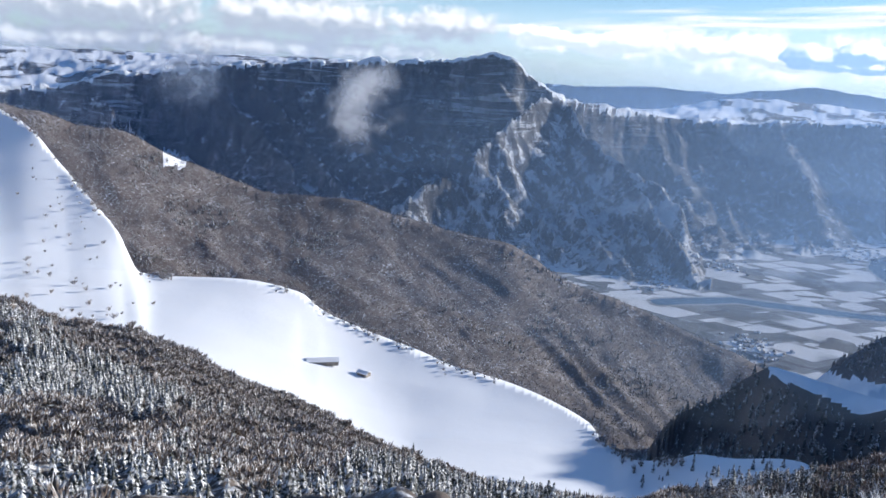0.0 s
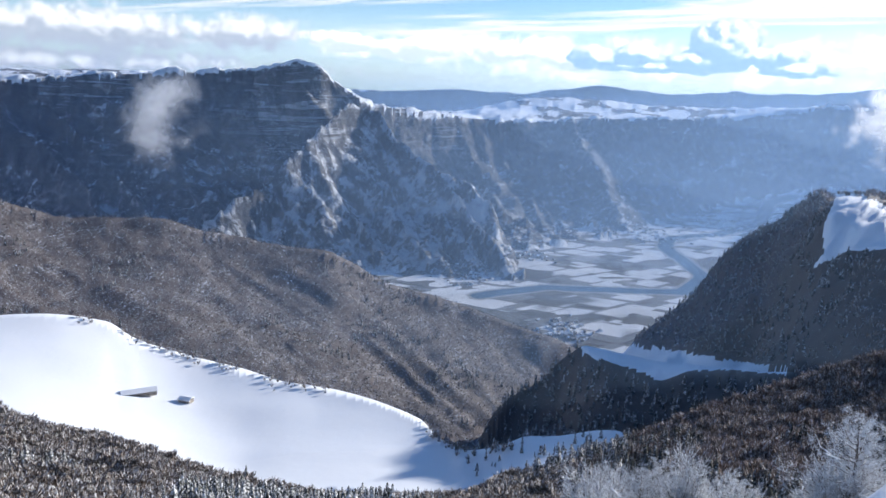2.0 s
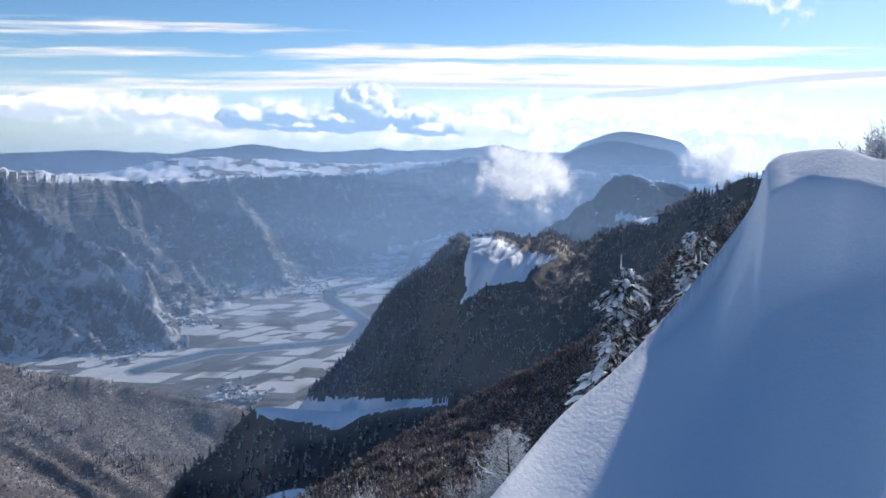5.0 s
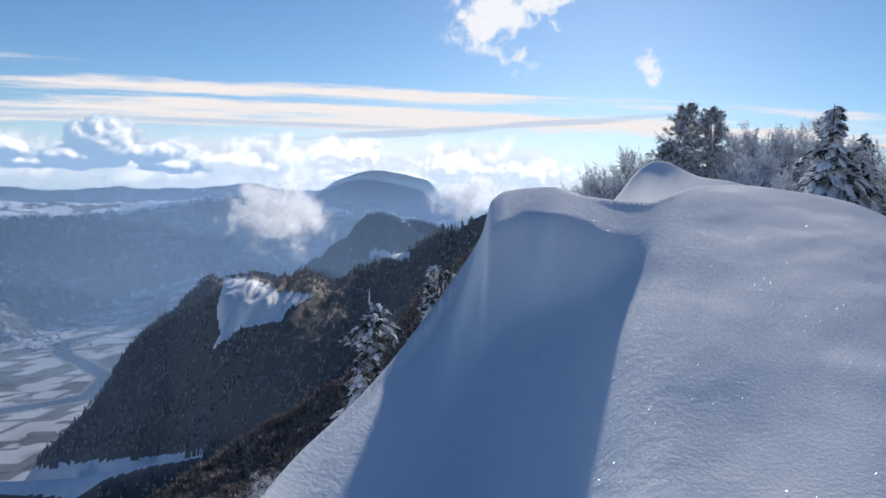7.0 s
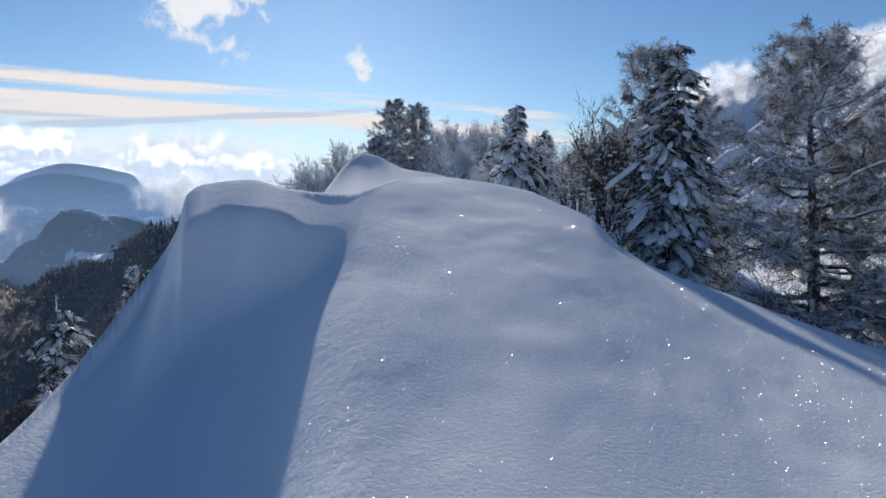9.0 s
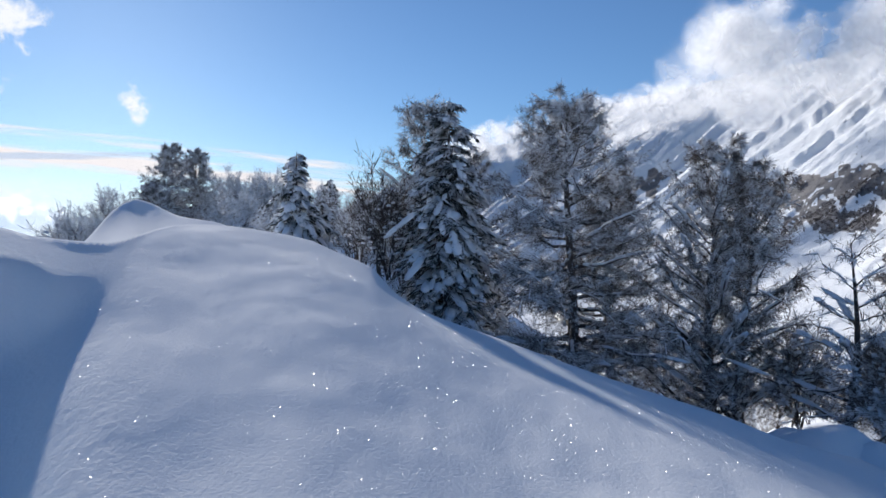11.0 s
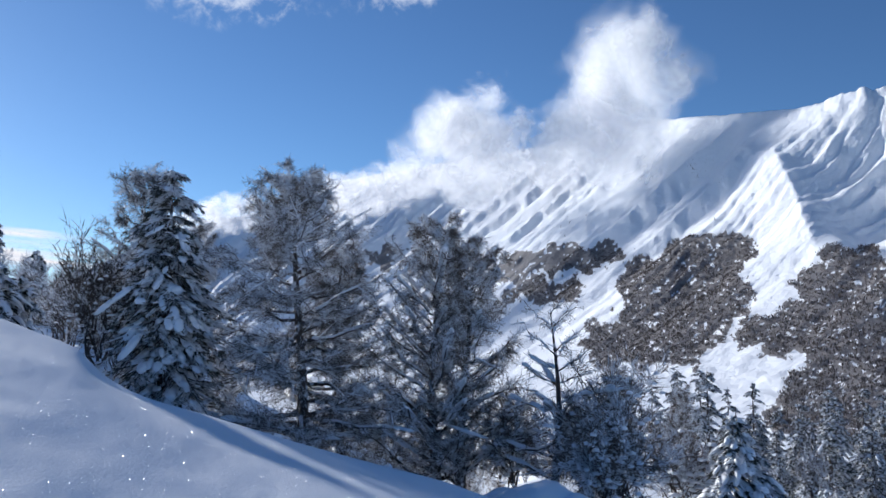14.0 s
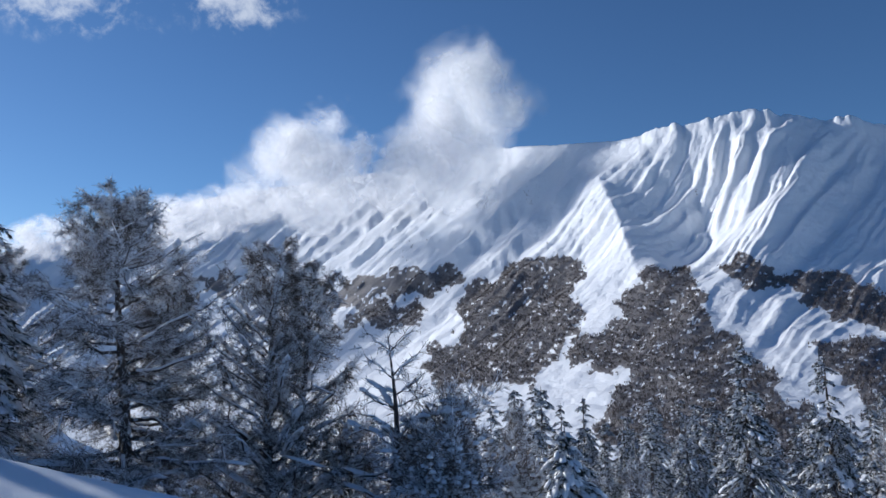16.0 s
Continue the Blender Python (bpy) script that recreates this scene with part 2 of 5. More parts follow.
def crest(az, r, rows, foot_r, foot_el, p=1.0, back=0.6, wobble=0.0, seed=0, rib=0.0, rib_w=2.0, shear=0.0, along=0.24, soft=1.5, fade=4.0):
    """A rise: crest rows of azimuth, elevation and distance; the near face runs down to foot_r at foot_el."""
    low = min(f[1] for f in foot_r) if isinstance(foot_r, list) else foot_r
    far = max(row[2] for row in rows)
    on = (az >= rows[0][0]) & (az <= rows[-1][0]) & (r > low * 0.85) & (r < far * 1.5 + 60)
    full = np.full(az.shape, -9000.0)
    az, r = az[on], r[on]
    if not len(az):
        return full
    els, rs = tab(az, rows, 1), tab(az, rows, 2)
    wide = soft_tab(az, rows, 1, soft)
    rb = np.minimum(tab(az, foot_r, 1) if isinstance(foot_r, list) else foot_r, rs - 5)
    eb = tab(az, foot_el, 1) if isinstance(foot_el, list) else foot_el
    eb = np.minimum(eb, els - 0.5)
    w = np.clip((rs - r) / (rs - rb), 0, 1)
    e = wide + (els - wide) * (1 - w) ** 6
    e = e + (eb - e) * w ** (tab(az, p, 1) if isinstance(p, list) else p)
    z = r * np.tan(np.radians(e))
    zs = rs * np.tan(np.radians(els))
    if rib:
        grow = np.minimum(1, w * 9) * (np.minimum(1, (1 - w) * 4) if fade == 4.0 else (1 - w) ** fade)
        tilt = tab(az, shear, 1) if isinstance(shear, list) else shear
        n = ridged((az + tilt * e) / rib_w + 0.16 * fbm(az / rib_w, e / rib_w, 3, seed + 5), e * along / rib_w, 4, seed + 7) - 0.62
        if fade != 4.0:
            wide_n = ridged((az + tilt * e) / 3.6 + 0.2 * fbm(az / 4, e / 3, 3, seed + 15), e * 0.02, 4, seed + 17) - 0.62
            n = (n + (1.2 * wide_n + 0.3 * n - n) * smooth(az, 139, 145)) * rs / 1500 * (1 - 0.6 * np.exp(-((az - 139) / 3.5) ** 2))
        z = z + rib * grow * n
    z = np.where(r < rb, z - (rb - r) * 3.0, z)
    if wobble:
        ar = np.radians(az)
        z = z + wobble * 0.03 * rs * fbm(r * np.sin(ar) * 40 / rs, r * np.cos(ar) * 40 / rs, 4, seed)
    dr = np.maximum(r - rs, 0)
    c = 0.02 * rs
    full[on] = np.where(r > rs, zs + np.tan(np.radians(els)) * dr - back * (np.sqrt(dr * dr + c * c) - c), z)
    return full


NEAR = [(-196, -18, 7, -0.12), (-140, -20, 6, 0.1), (-100, -26, 4, 0.5), (-60, -36, 2.7, 0.7), (0, -37, 2.7, 0.8), (30, -34, 3.0, 0.7), (42.9, -23.6, 3.5, 0.55),
        (48.4, -17.9, 4.5, 0.5), (51.8, -15.0, 5.1, 0.5), (54.7, -11.9, 5.9, 0.5), (57.1, -8.7, 6.6, 0.5), (59.0, -6.0, 7.2, 0.55), (60.7, -3.1, 7.9, 0.6),
        (61.3, -0.8, 8.3, 0.6), (62.4, -0.05, 8.7, 0.5), (65.5, 0.3, 9.0, 0.45), (68, -0.3, 9.1, 0.4), (72, -0.6, 10, 0.3), (74, 0, 11.8, 0.2),
        (76, 0.6, 13.6, 0.15), (78.6, 0.75, 15.2, 0.14), (82, 0.45, 15.2, 0.14), (85, -0.1, 14.6, 0.13), (87, -0.9, 13.6, 0.12), (89.5, -2.0, 12.6, 0.10),
        (91.5, -3.9, 11.8, 0.09), (94, -5.3, 11.3, 0.09), (98.1, -6.6, 10.7, 0.09), (103.7, -8.4, 10.1, 0.09), (109.5, -10.0, 9.5, 0.09), (114, -11.1, 9.1, 0.08), (118, -12.3, 8.7, 0.0),
        (122, -13.2, 8.5, -0.06), (129, -15.5, 8, -0.09), (140, -17, 7.5, -0.11), (164, -18, 7, -0.12)]


def near_snow(az, r):
    """The drift by the camera: exact at its brow, smoothed within."""
    els, rs, k = tab(az, NEAR, 1), soft_tab(az, NEAR, 2, 0.8), soft_tab(az, NEAR, 3, 2.0)
    q = soft_tab(az, [(-196, 1.2), (30, 1.4), (48, 1.3), (62, 1.25), (67, 1.15), (71, 1.02), (78, 1.0), (100, 0.95), (120, 1.0), (130, 1.05)], 1, 5.0)
    zs = rs * np.tan(np.radians(els))
    zw = soft_tab(az, [(n[0], n[2] * math.tan(math.radians(n[1]))) for n in NEAR], 1, 5.0)
    rw = soft_tab(az, NEAR, 2, 5.0)
    dip = soft_tab(az, [(20, 0), (34, 0.3), (44, 0.6), (52, 0.62), (57, 0.5), (63, 0.28), (68, 0.16), (71, 0.05), (73.5, 0), (80, 0)], 1, 0.9)
    lip = soft_tab(az, [(48, 0), (54, 0.06), (59, 0.26), (63, 0.34), (67, 0.3), (69.5, 0.17), (71.5, 0.06), (74.5, 0)], 1, 0.7)
    shelf = soft_tab(az, [(57, 0), (58.6, 0.15), (60.4, 1), (68, 1), (70, 0.8), (73, 0.5), (78, 0)], 1, 0.7)
    round_ = lambda d: np.sqrt(d * d + 1.7) - 1.3
    inner = lambda d: -1.65 + (zw + 1.65) * (round_(d) / round_(rw)) ** q
    u = np.clip(r / rs, 0, 1)
    z = inner(np.minimum(r, rs)) + (zs - inner(rs)) * u ** 9 - dip * np.sin(np.pi * u ** 0.8) ** 1.4 - lip * smooth(u, 0.1, 0.8) * (1 - smooth(u, 0.97, 1.0))
    top = zs - 0.2 * (rs - r) + 0.02 * np.sin(np.pi * u)
    z = z + np.maximum(top - z, 0) * shelf * smooth(u, 0.765, 0.865 + 0.012 * np.sin(az * 1.7)) * (r <= rs)
    dr = np.maximum(r - rs, 0)
    c = 0.5
    z = np.where(r > rs, zs + np.tan(np.radians(els)) * dr - k * (np.sqrt(dr * dr + c * c) - c), z)
    x, y = r * np.sin(np.radians(az)), r * np.cos(np.radians(az))
    # wind hollows and faint ripples
    hollow = 0.035 * np.exp(-(((x - 7.2) / 1.1) ** 2 + ((y - 2.0) / 0.55) ** 2)) + 0.03 * np.exp(-(((x - 4.9) / 1.6) ** 2 + ((y - 0.9) / 0.5) ** 2))
    drift = 0.05 * fbm(x * 0.2 + y * 0.1, y * 0.5 - x * 0.12, 2, 31) + 0.012 * fbm(x * 0.9, y * 1.8, 3, 33)
    return z - hollow + drift * smooth(r, 1.5, 5) * np.clip(np.abs(rs - r) / 2, 0.2, 1)


F_HUMP = [(66, -6, 17), (69.5, -1.4, 18), (70.5, -0.1, 20), (71.9, 1.7, 24), (73.2, 2.35, 26), (73.9, 2.2, 27), (75, 1.7, 28), (76, 1.3, 28), (78.6, 0.9, 28), (83, -2, 26)]
F_COPSE = [(63, -5, 60), (66, -1.2, 70), (69, 0.2, 75), (72, 1.2, 80), (76, 2.0, 85), (80, 2.4, 85), (84, 2.0, 80), (88, 1.0, 75), (92, -0.6, 70), (97, -3.5, 70), (103, -7, 70), (112, -11, 70)]
F_WOOD = [(-36, -17, 520), (-30.4, -17.2, 500), (-27, -18.8, 480), (-19.7, -21.5, 450), (-14.4, -24.4, 430), (-8.6, -26.5, 410), (-2.1, -29.4, 385), (7.4, -31.3, 350),
          (16.6, -31.2, 320), (20, -29.9, 315), (22.9, -28.9, 310), (26, -27.6, 315), (29.2, -26.3, 320), (34, -23.7, 345), (40, -20.6, 380), (46, -17.3, 390), (50.6, -14.6, 380), (55, -10.5, 360), (59, -6.5, 340), (63, -3.5, 320), (70, -2.5, 300), (74, -8, 280)]
F_MEADOW = [(-36, -2.5, 1380), (-31, -4.2, 1300), (-28.3, -5.8, 1190), (-26.4, -8.2, 1080), (-24.9, -10.4, 980), (-22.9, -13.2, 860), (-21.5, -15.9, 780), (-18.4, -16.4, 760),
            (-13.5, -16.9, 740), (-10.1, -17.7, 720), (-8.3, -19, 690), (-4.8, -20.5, 650), (-0.2, -22, 600), (2.6, -23, 570), (5.4, -23.4, 555), (9.6, -24.4, 520), (13.3, -25.6, 480),
            (15.3, -27.2, 440), (17.2, -27.7, 412), (20.2, -27.1, 405), (22, -26.4, 412), (24, -26.2, 410), (29, -25.2, 390), (32, -27, 370)]
F_BROWN = [(-36, -3.2, 1420), (-27.6, -5.0, 1400), (-24.7, -5.9, 1390), (-22.9, -6.2, 1380), (-19.3, -7.9, 1370), (-15.5, -9.4, 1360), (-11.4, -10.6, 1340), (-6.4, -10.8, 1330), (-2.9, -11.8, 1320),
           (1.5, -12.8, 1310), (5.9, -13.5, 1300), (10.4, -15.7, 1290), (14.8, -16.8, 1280), (19.1, -18.1, 1270), (23.3, -19.1, 1250), (24.9, -19.6, 1240), (28, -22, 1200), (32, -27, 1100)]
F_TIP = [(16, -32, 490), (19.9, -24.2, 515), (22.9, -22.2, 540), (24.9, -20.2, 555), (26.1, -19.5, 562), (29.3, -19.9, 548), (33.4, -20.0, 522), (36, -19.8, 500), (39.9, -19.5, 475), (44, -18.5, 450), (50, -17, 425)]
F_CLIFF = [(27, -23, 980), (29.7, -18.7, 980), (30.9, -17.4, 970), (33.4, -15.1, 960), (35.5, -11.8, 950), (38.4, -9.3, 940), (41.3, -7.3, 930), (44.3, -7.1, 920), (49, -7.6, 880),
           (52.4, -6.5, 800), (58.4, -3.4, 650), (61.5, -2.0, 560), (66, -1.5, 500), (72, -3, 450), (76, -9, 420)]
F_MASSIF = [(-42, -3.6, 3100), (-29.5, -3.5, 3050), (-26.2, -3.4, 3020), (-22.8, -2.5, 2950), (-19.2, -2.1, 2920), (-14.2, -1.4, 2900), (-7.5, -0.8, 2880), (0.7, -0.2, 2850),
            (4.3, 0.3, 2820), (6.5, -1.0, 2850), (9.1, -2.5, 2900), (13.2, -2.9, 3050), (17.1, -3.2, 3200), (20.9, -3.3, 3350), (24.4, -2.9, 3500), (31, -2.6, 3800), (36, -2.2, 4050), (41.2, -1.3, 4300),
            (45, -1.5, 4450), (52, -2, 4500), (62, -3, 4500)]
F_SPUR = [(-6, -14.5, 2150), (-2.9, -11.0, 2190), (-0.6, -9.6, 2260), (1.2, -8.6, 2330), (3.3, -6.5, 2420), (4.6, -5.2, 2500), (5.7, -4.1, 2580), (8.1, -2.6, 2780), (9.1, -2.9, 2800),
          (11.2, -5.3, 2690), (14.1, -7.2, 2560), (18, -9.2, 2420), (19.3, -11.8, 2360), (21, -15, 2300)]
F_TABLE = [(-42, -0.9, 4300), (-29.3, -1.0, 4300), (-14.6, -0.8, 4300), (-7, -0.6, 4250), (-2, -1.5, 4200), (8, -3.5, 4200), (15.1, -2.8, 4250), (18.4, -2.1, 4300), (21.9, -1.5, 4350), (25.5, -1.6, 4400),
           (30.1, -1.8, 4450), (35.8, -1.7, 4500), (41.2, -1.4, 4550), (46, -3.5, 4600), (50, -9, 4600)]
F_HILLS = [(-44, -1.6, 4820), (10, -1.5, 4820), (15.2, -1.2, 4820), (19.4, -1.4, 4820), (23.3, -0.9, 4820), (25.5, -0.6, 4820), (27.8, -0.8, 4820), (31.7, -1.0, 4820), (34.1, -0.7, 4820), (39.1, -0.7, 4820),
           (43.7, -0.2, 4800), (45.8, -0.5, 4780), (48.3, -0.6, 4760), (50, 0.3, 4750), (52.8, 1.1, 4750), (56.6, 0.5, 4750), (57.8, -0.6, 4750), (66, -2, 4800), (90, -2, 4800)]
F_MID = [(44, -9.5, 2200), (46.9, -6.8, 2250), (48.5, -5.5, 2280), (50.2, -4.2, 2300), (52.6, -2.2, 2350), (55.9, -2.3, 2350), (58.4, -3.0, 2300), (64, -5, 2200)]
F_WHITE = [(86, 1.5, 4600), (95.7, 6.4, 4500), (101, 7.8, 4350), (105.4, 9.4, 4150), (108.1, 10.5, 3950), (112, 11.3, 3650), (122.6, 13.0, 2750), (131.3, 14.4, 2150), (139.3, 14.4, 1720), (143.4, 15.1, 1600),
           (146.2, 15.3, 1560), (148.5, 15.6, 1540), (151.4, 14.9, 1520), (153.5, 14.2, 1510), (154.8, 14.3, 1500), (156.7, 13.4, 1500), (164, 13, 1480)]
F_REAR = [(-196, 13, 1480), (-185, 11, 1700), (-160, 6, 2400), (-100, 3, 2200), (-60, 2, 2200), (-40, -1, 2300), (-36, -3, 2400)]
FLOOR = -560.0
KINDS = ("near_snow", "hump", "copse", "wood", "meadow", "brown", "tip", "cliff", "massif", "spur", "table", "hills", "mid", "white", "rear", "valley")


def relief(az, r):
    """Height above the eye and the number of the form that is uppermost there."""
    x, y = r * np.sin(np.radians(az)), r * np.cos(np.radians(az))
    fine = fbm(x / 45, y / 45, 4, 3)
    close = np.full(az.shape, -9000.0)
    on = r < 500
    close[on] = near_snow(az[on], r[on])
    f = [close,
         crest(az, r, F_HUMP, 11.0, [(66, -6), (73, -3), (83, -5)], 1.0, 0.12),
         crest(az, r, F_COPSE, 30.0, [(63, -8), (80, -2.0), (92, -5), (112, -14)], 0.8, 0.2) + 0.5 * fbm(x / 9, y / 9, 3, 8),
         crest(az, r, F_WOOD, [(-36, 30), (40, 26), (55, 20), (74, 18)], [(-36, -33), (0, -34), (30, -35), (45, -34), (60, -30), (74, -28)], 1.0, 0.55, 0.25, 2) + 3.0 * fine * np.clip(r / 150, 0, 1),
         crest(az, r, F_MEADOW, [(-36, 470), (0, 370), (18, 350), (30, 335)], [(-36, -22), (-20, -24), (0, -30.5), (18, -31), (24, -28.6), (30, -28)], 1.0, 0.9, 0.0, 4, soft=0.7) + 1.8 * fbm(x / 160, y / 120, 3, 6),
         crest(az, r, F_BROWN, [(-36, 800), (0, 640), (32, 520)], [(-36, -17), (0, -27), (32, -34)], 0.9, 0.8, 0.05, 5, 20.0, 4.6, 1.5) + 2 * fine,
         crest(az, r, F_TIP, [(16, 430), (50, 370)], [(16, -33), (30, -28), (50, -21)], [(16, 0.6), (24, 0.9), (28, 2.2), (36, 2.2), (42, 1.2), (50, 0.8)], 0.7, 0.05, 9, 4.0, 3.5) + 0.8 * fine,
         crest(az, r, F_CLIFF, [(27, 640), (38, 600), (42, 520), (47, 480), (52, 500), (60, 420), (76, 330)], [(27, -24), (36, -20.5), (46, -16.8), (56, -11), (66, -7), (76, -12)], [(27, 0.7), (38, 0.75), (40.5, 2.0), (42, 3.2), (44, 3.6), (48, 3.2), (52, 1.2), (76, 0.8)], 0.7, 0.1, 11, 45.0, 4.0, -0.8) + 3.5 * fine * (1 - 0.85 * np.exp(-((az - 45) / 4.5) ** 2)),
         crest(az, r, F_MASSIF, [(-42, 2100), (15, 2250), (21, 2450), (28, 2850), (33, 3450), (46, 4200), (62, 4200)], [(-42, -15), (14, -13.9), (21, -12.6), (28, -11.2), (33, -9.2), (39, -8.1), (46, -6.6), (62, -6)],
               0.62, 0.25, 0.05, 12, 260.0, 6.0, 0.7, 0.16) + 16 * fine,
         crest(az, r, F_SPUR, 2060.0, [(-6, -15.5), (21, -15.5)], 0.8, 0.9, 0.12, 13, 120.0, 2.2, 0.8, 0.2) + 14 * fine,
         crest(az, r, F_TABLE, [(m[0], m[2] + 120) for m in F_MASSIF], [(m[0], m[1] - 0.25) for m in F_MASSIF], 1.0, 0.3, 0.06, 14) + 5 * fine,
         crest(az, r, F_HILLS, 4600.0, -4.0, 1.0, 0.3, 0.08, 15),
         crest(az, r, F_MID, 1750.0, -10.5, 0.8, 0.8, 0.15, 16, 90.0, 3.0) + 8 * fine,
         crest(az, r, F_WHITE, [(86, 1200), (112, 900), (131, 600), (164, 420)], [(86, -8), (120, -9.5), (164, -10)], 0.95, 0.8, 0.02, 17, 105.0, 2.1, [(86, -1.3), (130, -1.25), (164, -0.7)], 0.03, fade=2.5) + 1.6 * fine,
         crest(az, r, F_REAR, 500.0, -10.0, 1.0, 0.6, 0.5, 18, 90.0, 5.0),
         FLOOR + 100 * smooth(r, 3300, 4600) + 5 * fbm(x / 300, y / 300, 3, 21) + 0 * az]
    # a great spur under the summit and the gully beside it
    el = np.degrees(np.arctan2(f[13], r))
    top = tab(az, F_WHITE, 1)
    ew = el + 0.06 * fbm(az * 0.9, el * 0.9, 3, 98)
    rid, gul = np.interp(ew, [3, 8.2, 10.8, 12.7, 14.7, 16], [141, 139, 137.9, 140.1, 142.6, 144.5]), np.interp(ew, [5, 6.7, 9.8, 14, 16], [143, 143.3, 145.5, 144.2, 146])
    side = np.where(az < rid, np.maximum(1 - (rid - az) / 9.0, 0.5), 1 - 1.35 * (az - rid) / (gul - rid))
    side = np.where(az > gul, -0.35 + (az - gul) / 4.5, side)
    side = (np.clip(side, -0.35, 1) - 0.6) * smooth(az, 124, 134) * (1 - smooth(az, 148, 154))
    f[13] = f[13] + 80 * side * smooth(el, 3.5, 9.5) * (1 - smooth(el, top - 4.0, top))
    cut = ridged((az - 0.3 * el) / 2.3 + 0.45 * fbm(az / 3, el / 3, 3, 76), el * 0.05, 4, 77) - 0.7
    f[13] = f[13] + 20 * cut * smooth(az, 139, 145) * smooth(el, 8, 11.5) * (1 - smooth(el, top - 0.7, top))
    f[13] = np.where(r < tab(az, F_WHITE, 2), np.minimum(f[13], r * np.tan(np.radians(top - 0.02))), f[13])
    f[13] = f[13] + r * 0.0032 * fbm(az * 1.9, el * 0.6, 4, 91) * smooth(az, 136, 144) * smooth(el, top - 1.6, top - 0.1)
    f = np.stack(f)
    return f.max(0), f.argmax(0)


def mesh_of(name, verts, faces, smooth_shade=True, attrs=None):
    """A mesh from arrays; faces all have the same number of corners."""
    verts, faces = np.asarray(verts, np.float32), np.asarray(faces, np.int32)
    me = bpy.data.meshes.new(name)
    n, k = faces.shape
    me.vertices.add(len(verts)), me.loops.add(n * k), me.polygons.add(n)
    me.vertices.foreach_set("co", verts.ravel())
    me.loops.foreach_set("vertex_index", faces.ravel())
    me.polygons.foreach_set("loop_start", np.arange(n, dtype=np.int32) * k)
    me.polygons.foreach_set("use_smooth", np.full(n, smooth_shade))
    me.update(calc_edges=True)
    for key, v in (attrs or {}).items():
        me.attributes.new(key, "FLOAT", "POINT").data.foreach_set("value", np.asarray(v, np.float32))
    return me


def inside(px, py, poly):
    """Which points lie in a polygon."""
    hit = np.zeros(px.shape, bool)
    for (x0, y0), (x1, y1) in zip(poly, poly[1:] + poly[:1]):
        if y0 != y1:
            hit ^= ((y0 > py) != (y1 > py)) & (px < (x1 - x0) * (py - y0) / (y1 - y0) + x0)
    return hit


WOODS = ([(116.6, 2.7), (119.9, 5.0), (123.3, 5.8), (126.7, 5.7), (128.0, 4.9), (126.3, 4.0), (123.3, 3.7), (119.9, 2.9), (118.2, 2.1)],
         [(118.2, 0.4), (119.9, 2.9), (124.1, 3.2), (124.5, 2.0), (122.0, 0.8), (119.9, 1.4)],
         [(128.0, 4.0), (131.0, 5.8), (135.2, 6.3), (136.8, 5.4), (135.8, 1.7), (134.5, -1.6), (131.9, -3.2), (128.6, -3.5), (124.8, -3.0), (125.3, -0.6), (127.9, 0.6), (127.5, 2.8)],
         [(138.7, 2.2), (140.4, 4.4), (142.5, 5.2), (143.8, 5.1), (144.9, 1.4), (147.7, -1.8), (152.9, -6.9), (152.4, -8.7), (144.4, -8.5), (136, -7), (138.0, -4.6), (140.1, -2.1), (134.9, -2.4), (135.8, 0.0), (138.7, 1.2)],
         [(145.9, 5.2), (148.2, 5.0), (151.7, 4.4), (154.0, 3.7), (156.1, 2.5), (158, -0.0), (153.1, 1.2), (151.6, 2.7), (149.9, 3.6), (148.0, 3.3)],
         [(151.3, -0.3), (158, -0.4), (160, -8), (155.4, -6.1), (153.4, -4.0)], [(107.8, 4.6), (111.3, 5.3), (111.3, 4.7), (108.2, 3.4)])


def wooded(a, el):
    """Where woods stand on the white mountain: ragged patches with openings."""
    wa, we = a + 1.0 * fbm(a * 0.8, el * 1.1, 5, 61), el + 0.75 * fbm(a * 0.8, el * 1.1, 5, 62)
    w = np.zeros(a.shape)
    for poly in WOODS:
        w = np.where(inside(wa, we, poly), 1.0, w)
    return w * smooth(fbm(a * 3.2, el * 6.5, 4, 63), -0.8, -0.35)


# ---------------------------------------------------------------- materials
def material(name):
    m = bpy.data.materials.new(name)
    m.use_nodes = True
    nt = m.node_tree
    return m, nt, nt.nodes["Principled BSDF"]


def bumped(nt, b, h, strength, distance):
    n = node(nt, "ShaderNodeBump")
    n.inputs["Strength"].default_value, n.inputs["Distance"].default_value = strength, distance
    put(nt, n.inputs["Height"], h)
    link(nt, n.outputs[0], b.inputs["Normal"])


def where(nt):
    return node(nt, "ShaderNodeNewGeometry").outputs["Position"]


def stretched(nt, v, s):
    n = node(nt, "ShaderNodeVectorMath", operation="MULTIPLY")
    put(nt, n.inputs[0], v)
    n.inputs[1].default_value = s
    return n.outputs[0]


def attr(nt, name):
    return node(nt, "ShaderNodeAttribute", attribute_name=name).outputs["Fac"]


def up(nt):
    s = node(nt, "ShaderNodeSeparateXYZ")
    link(nt, node(nt, "ShaderNodeNewGeometry").outputs["Normal"], s.inputs[0])
    return s.outputs[2]


def high(nt):
    s = node(nt, "ShaderNodeSeparateXYZ")
    link(nt, where(nt), s.inputs[0])
    return s.outputs[2]


SNOW = (0.86, 0.89, 0.93)


